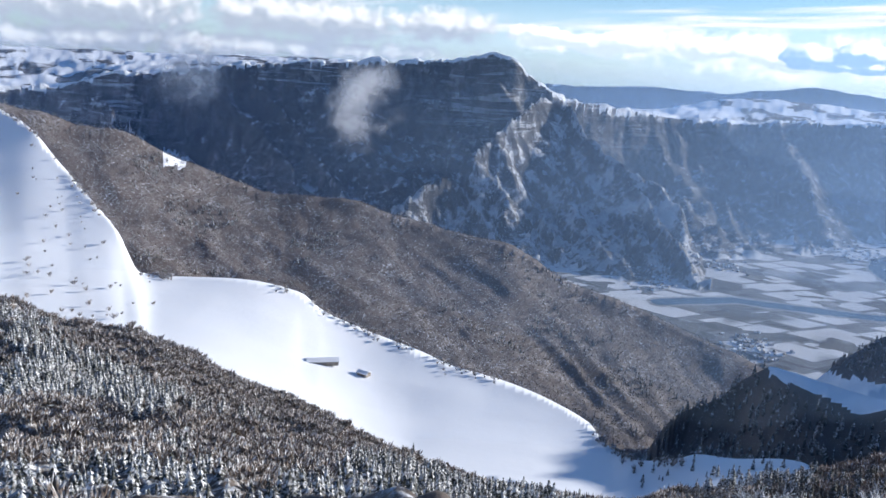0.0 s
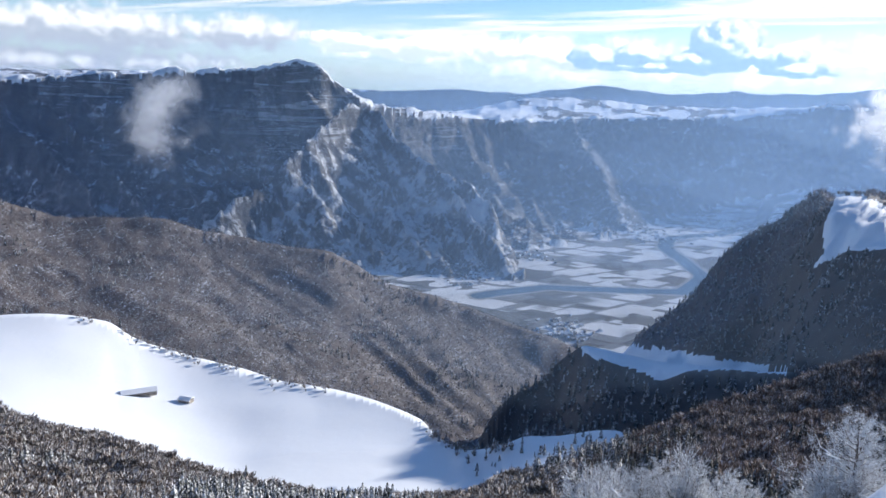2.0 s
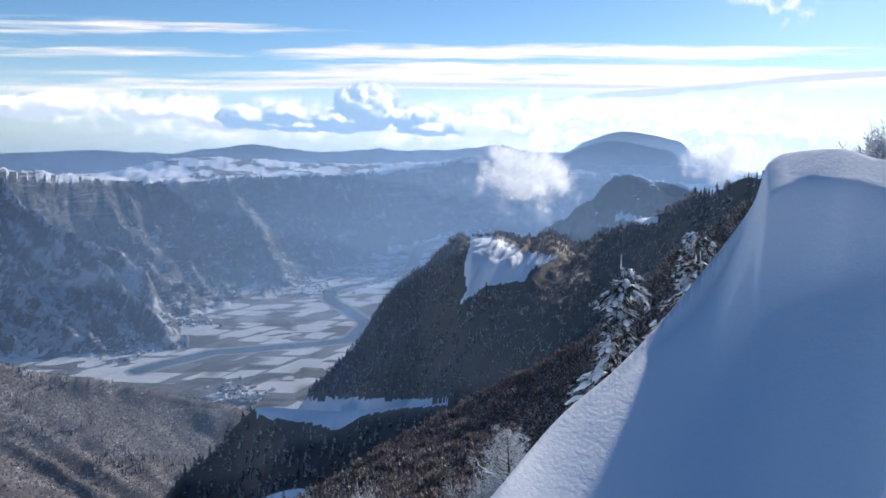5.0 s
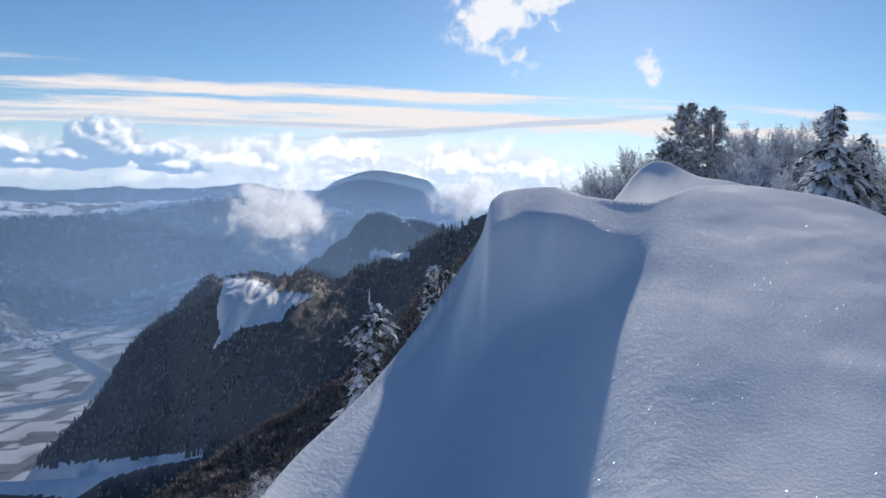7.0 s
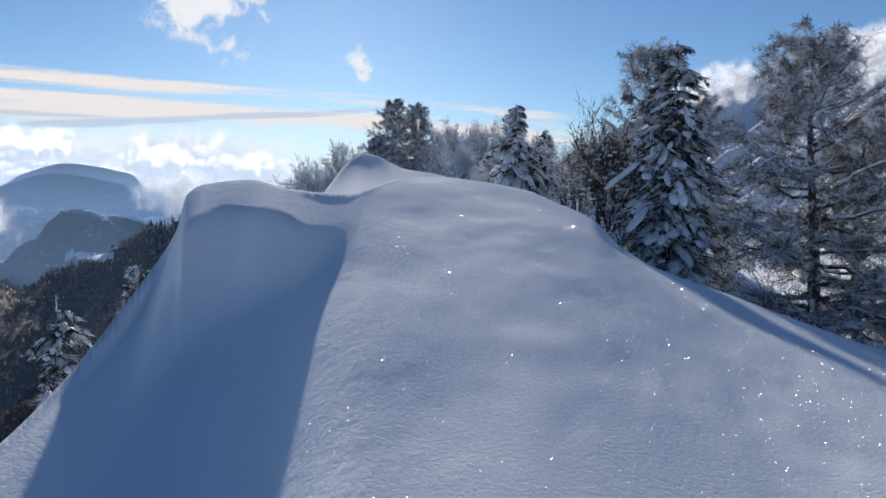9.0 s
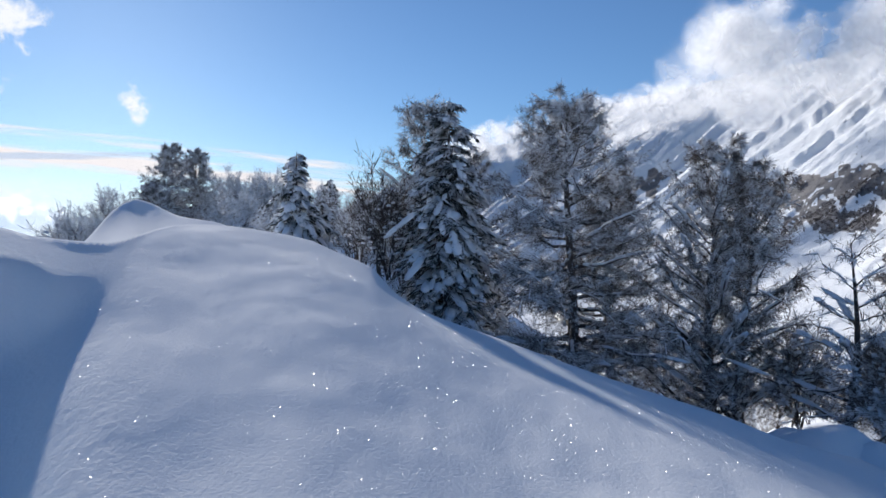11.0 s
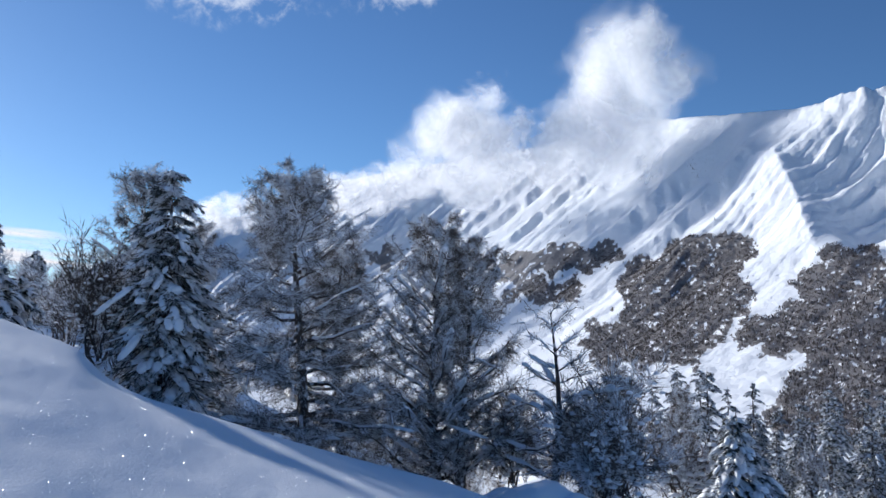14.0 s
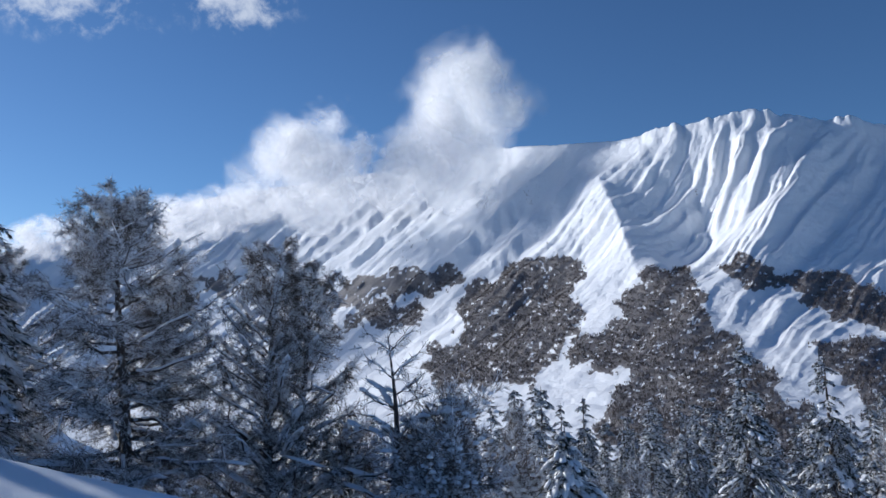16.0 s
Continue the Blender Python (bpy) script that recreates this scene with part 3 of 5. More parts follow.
def snow_near():
    m, nt, b = material("powder_snow")
    p = where(nt)
    grain = fbm_node(nt, p, 32, 4, 0.65)
    waves = fbm_node(nt, stretched(nt, p, (7.0, 13.0, 9.0)), 1.0, 3, 0.5, 0.2)
    sep = node(nt, "ShaderNodeSeparateXYZ")
    link(nt, p, sep.inputs[0])
    turn = op(nt, "MULTIPLY", op(nt, "ARCTAN2", sep.outputs[0], sep.outputs[1]), 57.2958)
    patch = op(nt, "MULTIPLY", ramp(nt, turn, 44.0, 52.0), ramp(nt, op(nt, "ADD", turn, op(nt, "MULTIPLY", fbm_node(nt, p, 0.5, 3), 14.0)), 78.0, 84.0, 1.0, 0.0))
    put(nt, b.inputs["Base Color"], blend(nt, grain, (0.83, 0.87, 0.92), (0.9, 0.92, 0.95)))
    b.inputs["Roughness"].default_value = 0.95
    b.inputs["Specular IOR Level"].default_value = 0.02
    h = op(nt, "ADD", op(nt, "MULTIPLY", grain, 0.34), op(nt, "MULTIPLY", waves, op(nt, "ADD", op(nt, "MULTIPLY", patch, 0.5), 0.05)))
    bumped(nt, b, h, 0.4, 0.035)
    return m


def snow_far(name="open_snow", scale=0.02):
    m, nt, b = material(name)
    p = where(nt)
    n = fbm_node(nt, p, scale, 6)
    put(nt, b.inputs["Base Color"], blend(nt, n, (0.82, 0.86, 0.91), (0.92, 0.93, 0.95)))
    b.inputs["Roughness"].default_value = 0.6
    bumped(nt, b, n, 0.3, 3.0)
    return m


def forest_floor(name, dark, light, snow_lo, snow_hi, scale):
    """Litter and scrub with snow lying between; the attribute snow opens clearings."""
    m, nt, b = material(name)
    p = where(nt)
    n = fbm_node(nt, p, scale, 8, 0.7)
    broad = fbm_node(nt, p, scale * 0.08, 4)
    c = blend(nt, broad, dark, light)
    lying = ramp(nt, op(nt, "ADD", n, op(nt, "MULTIPLY", op(nt, "SUBTRACT", broad, 0.5), 0.25)), snow_lo, snow_hi)
    c = blend(nt, op(nt, "MULTIPLY", lying, 0.85), c, SNOW)
    open_ = ramp(nt, op(nt, "ADD", attr(nt, "snow"), op(nt, "MULTIPLY", op(nt, "SUBTRACT", n, 0.5), 0.35)), 0.4, 0.6)
    put(nt, b.inputs["Base Color"], blend(nt, open_, c, SNOW))
    b.inputs["Roughness"].default_value = 0.9
    bumped(nt, b, n, 0.7, 1.5 / scale * 0.12)
    return m


def massif_rock():
    """Banded limestone walls with woods and dusted ledges."""
    m, nt, b = material("banded_limestone")
    p = where(nt)
    ledges = fbm_node(nt, stretched(nt, p, (0.003, 0.003, 0.045)), 1.0, 6, 0.62, 0.5)
    streaks = fbm_node(nt, stretched(nt, p, (0.022, 0.022, 0.006)), 1.0, 8, 0.68, 0.4)
    crags = fbm_node(nt, p, 0.03, 8, 0.7, 0.3)
    broad = fbm_node(nt, p, 0.0035, 4)
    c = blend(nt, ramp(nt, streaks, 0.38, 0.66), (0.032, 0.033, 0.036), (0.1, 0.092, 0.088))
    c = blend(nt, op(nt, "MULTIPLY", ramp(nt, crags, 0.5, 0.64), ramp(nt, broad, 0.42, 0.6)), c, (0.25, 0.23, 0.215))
    high_up = ramp(nt, high(nt), -420.0, -120.0)
    shelf = op(nt, "MULTIPLY", ramp(nt, ledges, 0.53, 0.6), op(nt, "MULTIPLY", high_up, ramp(nt, op(nt, "ADD", broad, op(nt, "MULTIPLY", streaks, 0.6)), 0.7, 0.9)))
    c = blend(nt, op(nt, "MULTIPLY", shelf, 0.38), c, SNOW)
    dust = op(nt, "ADD", op(nt, "MULTIPLY", up(nt), 0.3), op(nt, "ADD", op(nt, "MULTIPLY", streaks, 1.0), op(nt, "MULTIPLY", crags, 0.6)))
    c = blend(nt, op(nt, "MULTIPLY", ramp(nt, op(nt, "ADD", dust, op(nt, "MULTIPLY", attr(nt, "wood"), 0.11)), 1.06, 1.22), 0.55), c, SNOW)
    open_ = ramp(nt, op(nt, "ADD", attr(nt, "snow"), op(nt, "MULTIPLY", op(nt, "SUBTRACT", crags, 0.5), 0.9)), 0.45, 0.6)
    put(nt, b.inputs["Base Color"], blend(nt, open_, c, SNOW))
    b.inputs["Roughness"].default_value = 0.9
    bumped(nt, b, op(nt, "ADD", op(nt, "MULTIPLY", crags, 0.6), op(nt, "ADD", streaks, op(nt, "MULTIPLY", ledges, 0.5))), 0.55, 45.0)
    return m


def white_slopes():
    m, nt, b = material("alpine_snow")
    p = where(nt)
    n = fbm_node(nt, p, 0.02, 8, 0.65)
    fine = fbm_node(nt, p, 0.16, 5, 0.7)
    c = blend(nt, n, (0.8, 0.85, 0.91), (0.92, 0.93, 0.95))
    rock = ramp(nt, op(nt, "ADD", op(nt, "SUBTRACT", 1.0, up(nt)), op(nt, "MULTIPLY", op(nt, "SUBTRACT", fine, 0.5), 0.9)), 0.74, 0.84)
    c = blend(nt, op(nt, "MULTIPLY", rock, 0.8), c, (0.17, 0.15, 0.14))
    wood = ramp(nt, op(nt, "ADD", attr(nt, "wood"), op(nt, "MULTIPLY", op(nt, "SUBTRACT", fine, 0.5), 1.2)), 0.25, 0.7)
    c = blend(nt, op(nt, "MULTIPLY", wood, 0.88), c, blend(nt, ramp(nt, fine, 0.4, 0.62), (0.055, 0.045, 0.044), (0.115, 0.094, 0.09)))
    put(nt, b.inputs["Base Color"], c)
    b.inputs["Roughness"].default_value = 0.7
    bumped(nt, b, n, 0.6, 14.0)
    return m


def valley_fields():
    m, nt, b = material("frosted_fields")
    p = where(nt)
    turn = node(nt, "ShaderNodeMapping")
    put(nt, turn.inputs["Vector"], p)
    turn.inputs["Rotation"].default_value, turn.inputs["Scale"].default_value = (0, 0, 0.95), (0.011, 0.018, 0.0)
    v = node(nt, "ShaderNodeTexVoronoi", distance="CHEBYCHEV")
    put(nt, v.inputs["Vector"], turn.outputs[0])
    v.inputs["Scale"].default_value = 1.0
    sep = node(nt, "ShaderNodeSeparateColor")
    link(nt, v.outputs["Color"], sep.inputs[0])
    n = fbm_node(nt, p, 0.02, 6, 0.65)
    v2 = node(nt, "ShaderNodeTexVoronoi", distance="CHEBYCHEV")
    put(nt, v2.inputs["Vector"], turn.outputs[0])
    v2.inputs["Scale"].default_value = 0.42
    sep2 = node(nt, "ShaderNodeSeparateColor")
    link(nt, v2.outputs["Color"], sep2.inputs[0])
    plots = op(nt, "ADD", op(nt, "MULTIPLY", sep.outputs[0], 0.45), op(nt, "MULTIPLY", sep2.outputs[0], 0.55))
    frost = ramp(nt, op(nt, "ADD", plots, op(nt, "MULTIPLY", op(nt, "SUBTRACT", fbm_node(nt, p, 0.0022, 3), 0.5), 1.7)), 0.33, 0.45)
    c = blend(nt, frost, blend(nt, n, (0.07, 0.075, 0.07), (0.16, 0.15, 0.13)), blend(nt, n, (0.5, 0.5, 0.49), (0.8, 0.81, 0.82)))
    hedge = ramp(nt, v.outputs["Distance"], 0.46, 0.52)
    c = blend(nt, op(nt, "MULTIPLY", hedge, 0.8), c, (0.06, 0.06, 0.055))
    c = blend(nt, ramp(nt, attr(nt, "water"), 0.05, 0.3), c, (0.3, 0.3, 0.29))
    c = blend(nt, ramp(nt, attr(nt, "water"), 0.4, 0.6), c, (0.1, 0.14, 0.17))
    put(nt, b.inputs["Base Color"], c)
    put(nt, b.inputs["Roughness"], ramp(nt, attr(nt, "water"), 0.4, 0.6, 0.9, 0.25))
    return m


def plateau_cover():
    m, nt, b = material("wooded_plateau")
    p = where(nt)
    n = fbm_node(nt, stretched(nt, p, (1, 1, 2.0)), 0.012, 7, 0.65)
    broad = fbm_node(nt, p, 0.0045, 4)
    c = blend(nt, n, (0.035, 0.035, 0.035), (0.12, 0.11, 0.1))
    flatness = op(nt, "ADD", op(nt, "MULTIPLY", ramp(nt, up(nt), 0.75, 0.98), 0.45), op(nt, "ADD", op(nt, "MULTIPLY", n, 0.7), op(nt, "MULTIPLY", broad, 0.4)))
    c = blend(nt, ramp(nt, op(nt, "ADD", flatness, op(nt, "MULTIPLY", attr(nt, "snow"), 0.42)), 1.0, 1.1), c, SNOW)
    put(nt, b.inputs["Base Color"], c)
    b.inputs["Roughness"].default_value = 0.9
    return m


M_SNOW, M_OPEN = snow_near(), snow_far()
M_WOOD = forest_floor("snowy_wood_floor", (0.09, 0.072, 0.062), (0.18, 0.15, 0.13), 0.46, 0.64, 0.35)
M_BROWN = forest_floor("bare_beech_slope", (0.075, 0.06, 0.054), (0.13, 0.11, 0.102), 0.53, 0.76, 0.3)
M_CLIFF = forest_floor("dark_wooded_cliff", (0.06, 0.052, 0.048), (0.15, 0.125, 0.11), 0.64, 0.82, 0.11)
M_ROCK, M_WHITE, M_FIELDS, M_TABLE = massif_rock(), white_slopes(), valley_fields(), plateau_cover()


# ---------------------------------------------------------------- ground sheet, in its forms
def build_ground():
    az = np.concatenate([np.arange(-196, -36, 2.5), np.arange(-36, 164.01, 0.12)])
    near = np.concatenate([[0.02], np.geomspace(0.7, 3, 20), np.geomspace(3.06, 13, 92)])
    # rows lie closest where the slopes face the ridge
    ac = np.arange(-196, 164.5, 1.0)
    rf = np.concatenate([np.geomspace(13.2, 60, 70), np.geomspace(61, 1000, 260), np.arange(1005, 4945, 7.0)])
    zc = relief(*np.meshgrid(ac, rf, indexing="ij"))[0]
    ec = np.degrees(np.arctan2(zc, rf[None, :]))
    seen = ec >= np.maximum.accumulate(ec, 1) - 0.35
    wt = np.abs(np.diff(ec, axis=1)) * (seen[:, 1:] + 0.06) + 1.6 * np.diff(np.log(rf))[None, :]
    cum = np.concatenate([np.zeros((len(ac), 1)), np.cumsum(wt, 1)], 1)
    far = np.stack([np.interp(np.linspace(0, 1, 385), c / c[-1], rf) for c in cum])
    k = np.exp(-0.5 * (np.arange(-6, 7) / 2.0) ** 2)
    far = np.stack([np.convolve(np.pad(far[:, c], 6, mode="edge"), k / k.sum(), mode="valid") for c in range(385)], 1)
    far = np.stack([np.interp(az, ac, far[:, c]) for c in range(385)], 1)
    R = np.concatenate([np.repeat(near[None, :], len(az), 0), far], 1)
    A = np.repeat(az[:, None], R.shape[1], 1)
    for rows in (NEAR, F_HUMP, F_COPSE, F_WOOD, F_MEADOW, F_TIP, F_CLIFF, F_BROWN, F_MID, F_MASSIF, F_SPUR, F_TABLE, F_HILLS, F_WHITE):
        on = (az >= rows[0][0]) & (az <= rows[-1][0])
        rs = soft_tab(az, rows, 2, 0.8) if rows is NEAR else tab(az, rows, 2)
        nearest = np.abs(np.log(R / rs[:, None])).argmin(1)
        R[np.where(on)[0], nearest[on]] = rs[on]
    R = np.sort(R, 1)
    Z, K = relief(A, R)
    ar = np.radians(A)
    P = np.stack([R * np.sin(ar), R * np.cos(ar), Z + EYE], -1).reshape(-1, 3)
    na, nr = A.shape
    i, j = np.meshgrid(np.arange(na), np.arange(nr - 1), indexing="ij")
    i2 = (i + 1) % na
    F = np.stack([i * nr + j, i * nr + j + 1, i2 * nr + j + 1, i2 * nr + j], -1).reshape(-1, 4)
    kind = K.reshape(-1)[F[:, 0]]
    a, rr = A.reshape(-1), R.reshape(-1)
    el = np.degrees(np.arctan2(Z.reshape(-1), rr))
    x, y = P[:, 0], P[:, 1]
    snow = np.zeros(len(P))
    knoll = [(42, -6.8), (41.4, -9.4), (41.7, -11.0), (41.1, -12.2), (43.1, -10.7), (46.1, -10.1), (46.5, -9.3), (48.6, -8.2), (46.1, -8.0), (44.3, -7.2)]
    tongue = [(25.6, -19.0), (25.9, -20.2), (29.3, -20.7), (32, -21.4), (33.4, -20.5), (36, -19.95), (40.5, -19.5), (40.5, -19.1), (36, -19.2)]
    farm = [(52.5, -4.9), (55.5, -5.0), (55.5, -5.5), (52.5, -5.4)]
    gaps = [(-19.8, -7.4), (-18, -8), (-18.3, -8.8), (-19.8, -8.6)]
    for poly in (knoll, tongue, farm, gaps):
        snow = np.where(inside(a, el, poly), 1.0, snow)
    snow = np.where((K.reshape(-1) == 8) & (el > tab(a, F_MASSIF, 1) - 0.07), 0.8, snow)
    tops = smooth(fbm(a * 0.55, el * 3.0, 4, 46), -0.35, 0.1)
    snow = np.where(K.reshape(-1) == 10, tops * np.where(a < -3, 0.9, 1.0), snow)
    wood = np.where(K.reshape(-1) == 13, wooded(a, el), np.where(K.reshape(-1) == 9, 1.0, 0.0))
    water = np.zeros(len(P))
    course = [(17.6, -16.4), (22.7, -15.5), (29.3, -15.2), (33.0, -14.9), (34.2, -13.6), (32.6, -12.6), (31.2, -11.8), (31.4, -11.2), (34.7, -10.6), (37.4, -9.5), (37.9, -8.4), (39.4, -8.1)]
    floor = K.reshape(-1) == 15
    for (a0, e0), (a1, e1) in zip(course, course[1:]):
        r0, r1 = -FLOOR / math.tan(-math.radians(e0)), -FLOOR / math.tan(-math.radians(e1))
        p0 = np.array((r0 * math.sin(math.radians(a0)), r0 * math.cos(math.radians(a0))))
        p1 = np.array((r1 * math.sin(math.radians(a1)), r1 * math.cos(math.radians(a1))))
        u = np.clip(((x - p0[0]) * (p1 - p0)[0] + (y - p0[1]) * (p1 - p0)[1]) / ((p1 - p0) ** 2).sum(), 0, 1)
        d = np.hypot(x - p0[0] - u * (p1 - p0)[0], y - p0[1] - u * (p1 - p0)[1])
        water = np.maximum(water, np.where(floor, np.clip(1.5 - d / 26, 0, 1), 0))
    looks = [("ground", (0, 1, 2), M_SNOW, "deep untracked powder snow on a wind-shaped ridge"),
             ("forest_ground", (3,), M_WOOD, "steep slope below the ridge, leaf litter under thin snow"),
             ("snow_meadow", (4,), M_OPEN, "smooth sunlit snow-covered mountain pasture"),
             ("beech_ridge", (5,), M_BROWN, "long ridge of bare brown beech woods dusted with snow"),
             ("wooded_spur", (6, 7), M_CLIFF, "dark wooded rocky spur with snowy clearings on top"),
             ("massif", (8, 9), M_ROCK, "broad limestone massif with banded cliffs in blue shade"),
             ("plateau", (10, 11, 12), M_TABLE, "far wooded plateau and hills with patches of snow"),
             ("snow_mountain", (13, 14), M_WHITE, "high white mountain with fluted snow slopes and brown woods"),
             ("valley_floor", (15,), M_FIELDS, "flat valley floor of frosted fields with a winding river")]
    for name, ks, mat, label in looks:
        f = F[np.isin(kind, ks)]
        used, inv = np.unique(f, return_inverse=True)
        me = mesh_of(name, P[used], inv.reshape(-1, 4), True, {"snow": snow[used], "wood": wood[used], "water": water[used]})
        me.materials.append(mat)
        tagged(new(name, me), label, "terrain", "", "structure")


build_ground()


def spot(az, r):
    """The ground's point at an azimuth and a distance."""
    z, k = relief(np.array([float(az)]), np.array([float(r)]))
    return Vector((r * math.sin(radians(az)), r * math.cos(radians(az)), z[0] + EYE))


# ---------------------------------------------------------------- woods
def leafy(name, dark, light, snow, lo, hi, scale, rough=0.85, warm=None):
    """Bark or needles, each piece of its own shade, with snow lying in clumps."""
    m, nt, b = material(name)
    g = node(nt, "ShaderNodeNewGeometry")
    c = blend(nt, g.outputs["Random Per Island"], dark, light)
    if warm:
        c = blend(nt, ramp(nt, fbm_node(nt, g.outputs["Position"], 0.02, 3), 0.42, 0.6), c, warm)
    n = fbm_node(nt, g.outputs["Position"], scale, 3, 0.6)
    s = op(nt, "ADD", n, op(nt, "MULTIPLY", g.outputs["Random Per Island"], 0.12))
    put(nt, b.inputs["Base Color"], blend(nt, ramp(nt, s, lo, hi), c, snow))
    b.inputs["Roughness"].default_value = rough
    return m


FROST = (0.78, 0.8, 0.83)
M_FIR = leafy("far_spruce_needles", (0.025, 0.03, 0.027), (0.07, 0.07, 0.06), FROST, 0.47, 0.72, 1.4)
M_FIR_DARK = leafy("shaded_spruce_needles", (0.04, 0.044, 0.04), (0.11, 0.098, 0.085), FROST, 0.56, 0.76, 1.6)
M_BEECH = leafy("bare_beech_twigs", (0.1, 0.076, 0.062), (0.24, 0.19, 0.16), FROST, 0.52, 0.72, 1.1, warm=(0.15, 0.115, 0.095))
M_RED_BEECH = leafy("russet_beech_twigs", (0.13, 0.1, 0.088), (0.3, 0.235, 0.205), FROST, 0.54, 0.76, 1.1, warm=(0.22, 0.16, 0.13))
M_FAR_BEECH = leafy("distant_beech_twigs", (0.075, 0.06, 0.054), (0.17, 0.145, 0.135), FROST, 0.58, 0.8, 0.3)
M_HILL_BEECH = leafy("hillside_beech_twigs", (0.06, 0.048, 0.045), (0.15, 0.122, 0.114), FROST, 0.62, 0.85, 0.3)
M_NEEDLE = leafy("spruce_needles", (0.03, 0.036, 0.028), (0.1, 0.095, 0.08), FROST, 0.49, 0.62, 5.0)
M_TWIG = leafy("frosted_larch_twigs", (0.075, 0.06, 0.053), (0.23, 0.2, 0.185), FROST, 0.505, 0.62, 4.0, warm=(0.16, 0.12, 0.095))
M_COPSE = leafy("grey_rimed_twigs", (0.1, 0.085, 0.078), (0.36, 0.34, 0.33), FROST, 0.48, 0.62, 2.5)
M_BARK = leafy("dark_bark", (0.045, 0.035, 0.03), (0.09, 0.07, 0.06), FROST, 0.6, 0.7, 6.0)
M_RIME = leafy("rimed_twigs", (0.3, 0.28, 0.27), (0.7, 0.7, 0.72), FROST, 0.42, 0.56, 4.0)


def clump_snow():
    m, nt, b = material("clumped_snow")
    n = fbm_node(nt, where(nt), 9.0, 4)
    put(nt, b.inputs["Base Color"], blend(nt, n, (0.84, 0.87, 0.92), (0.92, 0.93, 0.95)))
    b.inputs["Roughness"].default_value = 0.6
    bumped(nt, b, n, 0.5, 0.06)
    return m


M_CLUMP = clump_snow()
rng = np.random.default_rng(7)


def proto_spruce(tiers, sides):
    """Ragged stacked skirts, one unit high; a tree for the far woods."""
    V, F = [], []
    for t in range(tiers):
        u = t / tiers
        top, low, rad = u + 1.45 / tiers, u + 0.04, 0.2 * (1 - u) + 0.03
        b = len(V)
        V.append((0, 0, min(top, 1.0)))
        for s in range(sides):
            a = 2 * math.pi * (s + 0.5 * (t % 2)) / sides
            k = rad * (1.15 if s % 2 else 0.62)
            V.append((k * math.cos(a), k * math.sin(a), low + (0.0 if s % 2 else 0.07)))
        F += [(b, b + 1 + s, b + 1 + (s + 1) % sides) for s in range(sides)]
    return np.array(V), np.array(F)


def proto_bare(blades, seed):
    """Upswept slivers, one unit high; a bare tree for the far woods."""
    g = np.random.default_rng(seed)
    V, F = [], []
    for i in range(blades):
        a, lean = g.uniform(0, 6.283), g.uniform(0.1, 0.42)
        z0, z1 = g.uniform(0.02, 0.45), g.uniform(0.6, 1.0)
        d = np.array((math.cos(a), math.sin(a)))
        side = np.array((-d[1], d[0])) * g.uniform(0.02, 0.05)
        p0, p1 = d * 0.04, d * lean
        b = len(V)
        V += [(*(p0 - side * 0.3), z0), (*(p1 * 0.7 - side), (z0 + z1) / 2), (*p1, z1), (*(p1 * 0.6 + side), (z0 + z1) / 2 + 0.05)]
        F += [(b, b + 1, b + 2), (b, b + 2, b + 3)]
    return np.array(V), np.array(F)


def planted(name, protos, places, heights, mat, label, wide=1.0):
    """One joined object: a proto set down at every place, turned and scaled."""
    V, F, n0 = [], [], 0
    which = rng.integers(0, len(protos), len(places))
    for i, (pv, pf) in enumerate(protos):
        P, H = places[which == i], heights[which == i]
        if not len(P):
            continue
        a = rng.uniform(0, 6.283, len(P))
        c, s = np.cos(a)[:, None], np.sin(a)[:, None]
        w = (H * wide * rng.uniform(0.8, 1.25, len(P)))[:, None]
        x, y = (pv[:, 0] * c - pv[:, 1] * s) * w, (pv[:, 0] * s + pv[:, 1] * c) * w
        v = np.stack([x + P[:, :1], y + P[:, 1:2], pv[:, 2] * H[:, None] + P[:, 2:3]], -1).reshape(-1, 3)
        f = (pf[None] + (np.arange(len(P)) * len(pv))[:, None, None]).reshape(-1, 3) + n0
        V.append(v), F.append(f)
        n0 += len(v)
    me = mesh_of(name, np.concatenate(V), np.concatenate(F), False)
    me.materials.append(mat)
    return tagged(new(name, me), label, "forest", "", "stuff")


CLEAR = ([(41.9, -6.9), (41.0, -10.4), (41.3, -12.2), (43.1, -10.9), (46.3, -10.2), (48.8, -8.6), (46.1, -7.9), (44.3, -7.15)],
         [(25.4, -18.6), (25.6, -20.8), (29.3, -21.5), (32, -22.2), (33.6, -21.3), (36, -20.7), (41, -20.2), (41, -18.9), (36, -18.9)],
         [(52.3, -4.7), (55.7, -4.8), (55.7, -5.7), (52.3, -5.6)])


def scatter(n, az0, az1, r0, r1, kinds, keep=None):
    """Random places on the given forms, away from the clearings."""
    a = rng.uniform(az0, az1, n)
    r = np.sqrt(rng.uniform(r0 * r0, r1 * r1, n))
    z, k = relief(a, r)
    el = np.degrees(np.arctan2(z, r))
    ok = np.isin(k, kinds)
    for poly in CLEAR:
        ok &= ~inside(a, el, poly)
    if keep is not None:
        ok &= keep(a, r, el)
    ar = np.radians(a)
    return np.stack([r * np.sin(ar), r * np.cos(ar), z + EYE - 0.15], -1)[ok]


def grove(a, r, salt, size):
    x, y = r * np.sin(np.radians(a)), r * np.cos(np.radians(a))
    return fbm(x / size, y / size, 3, salt)


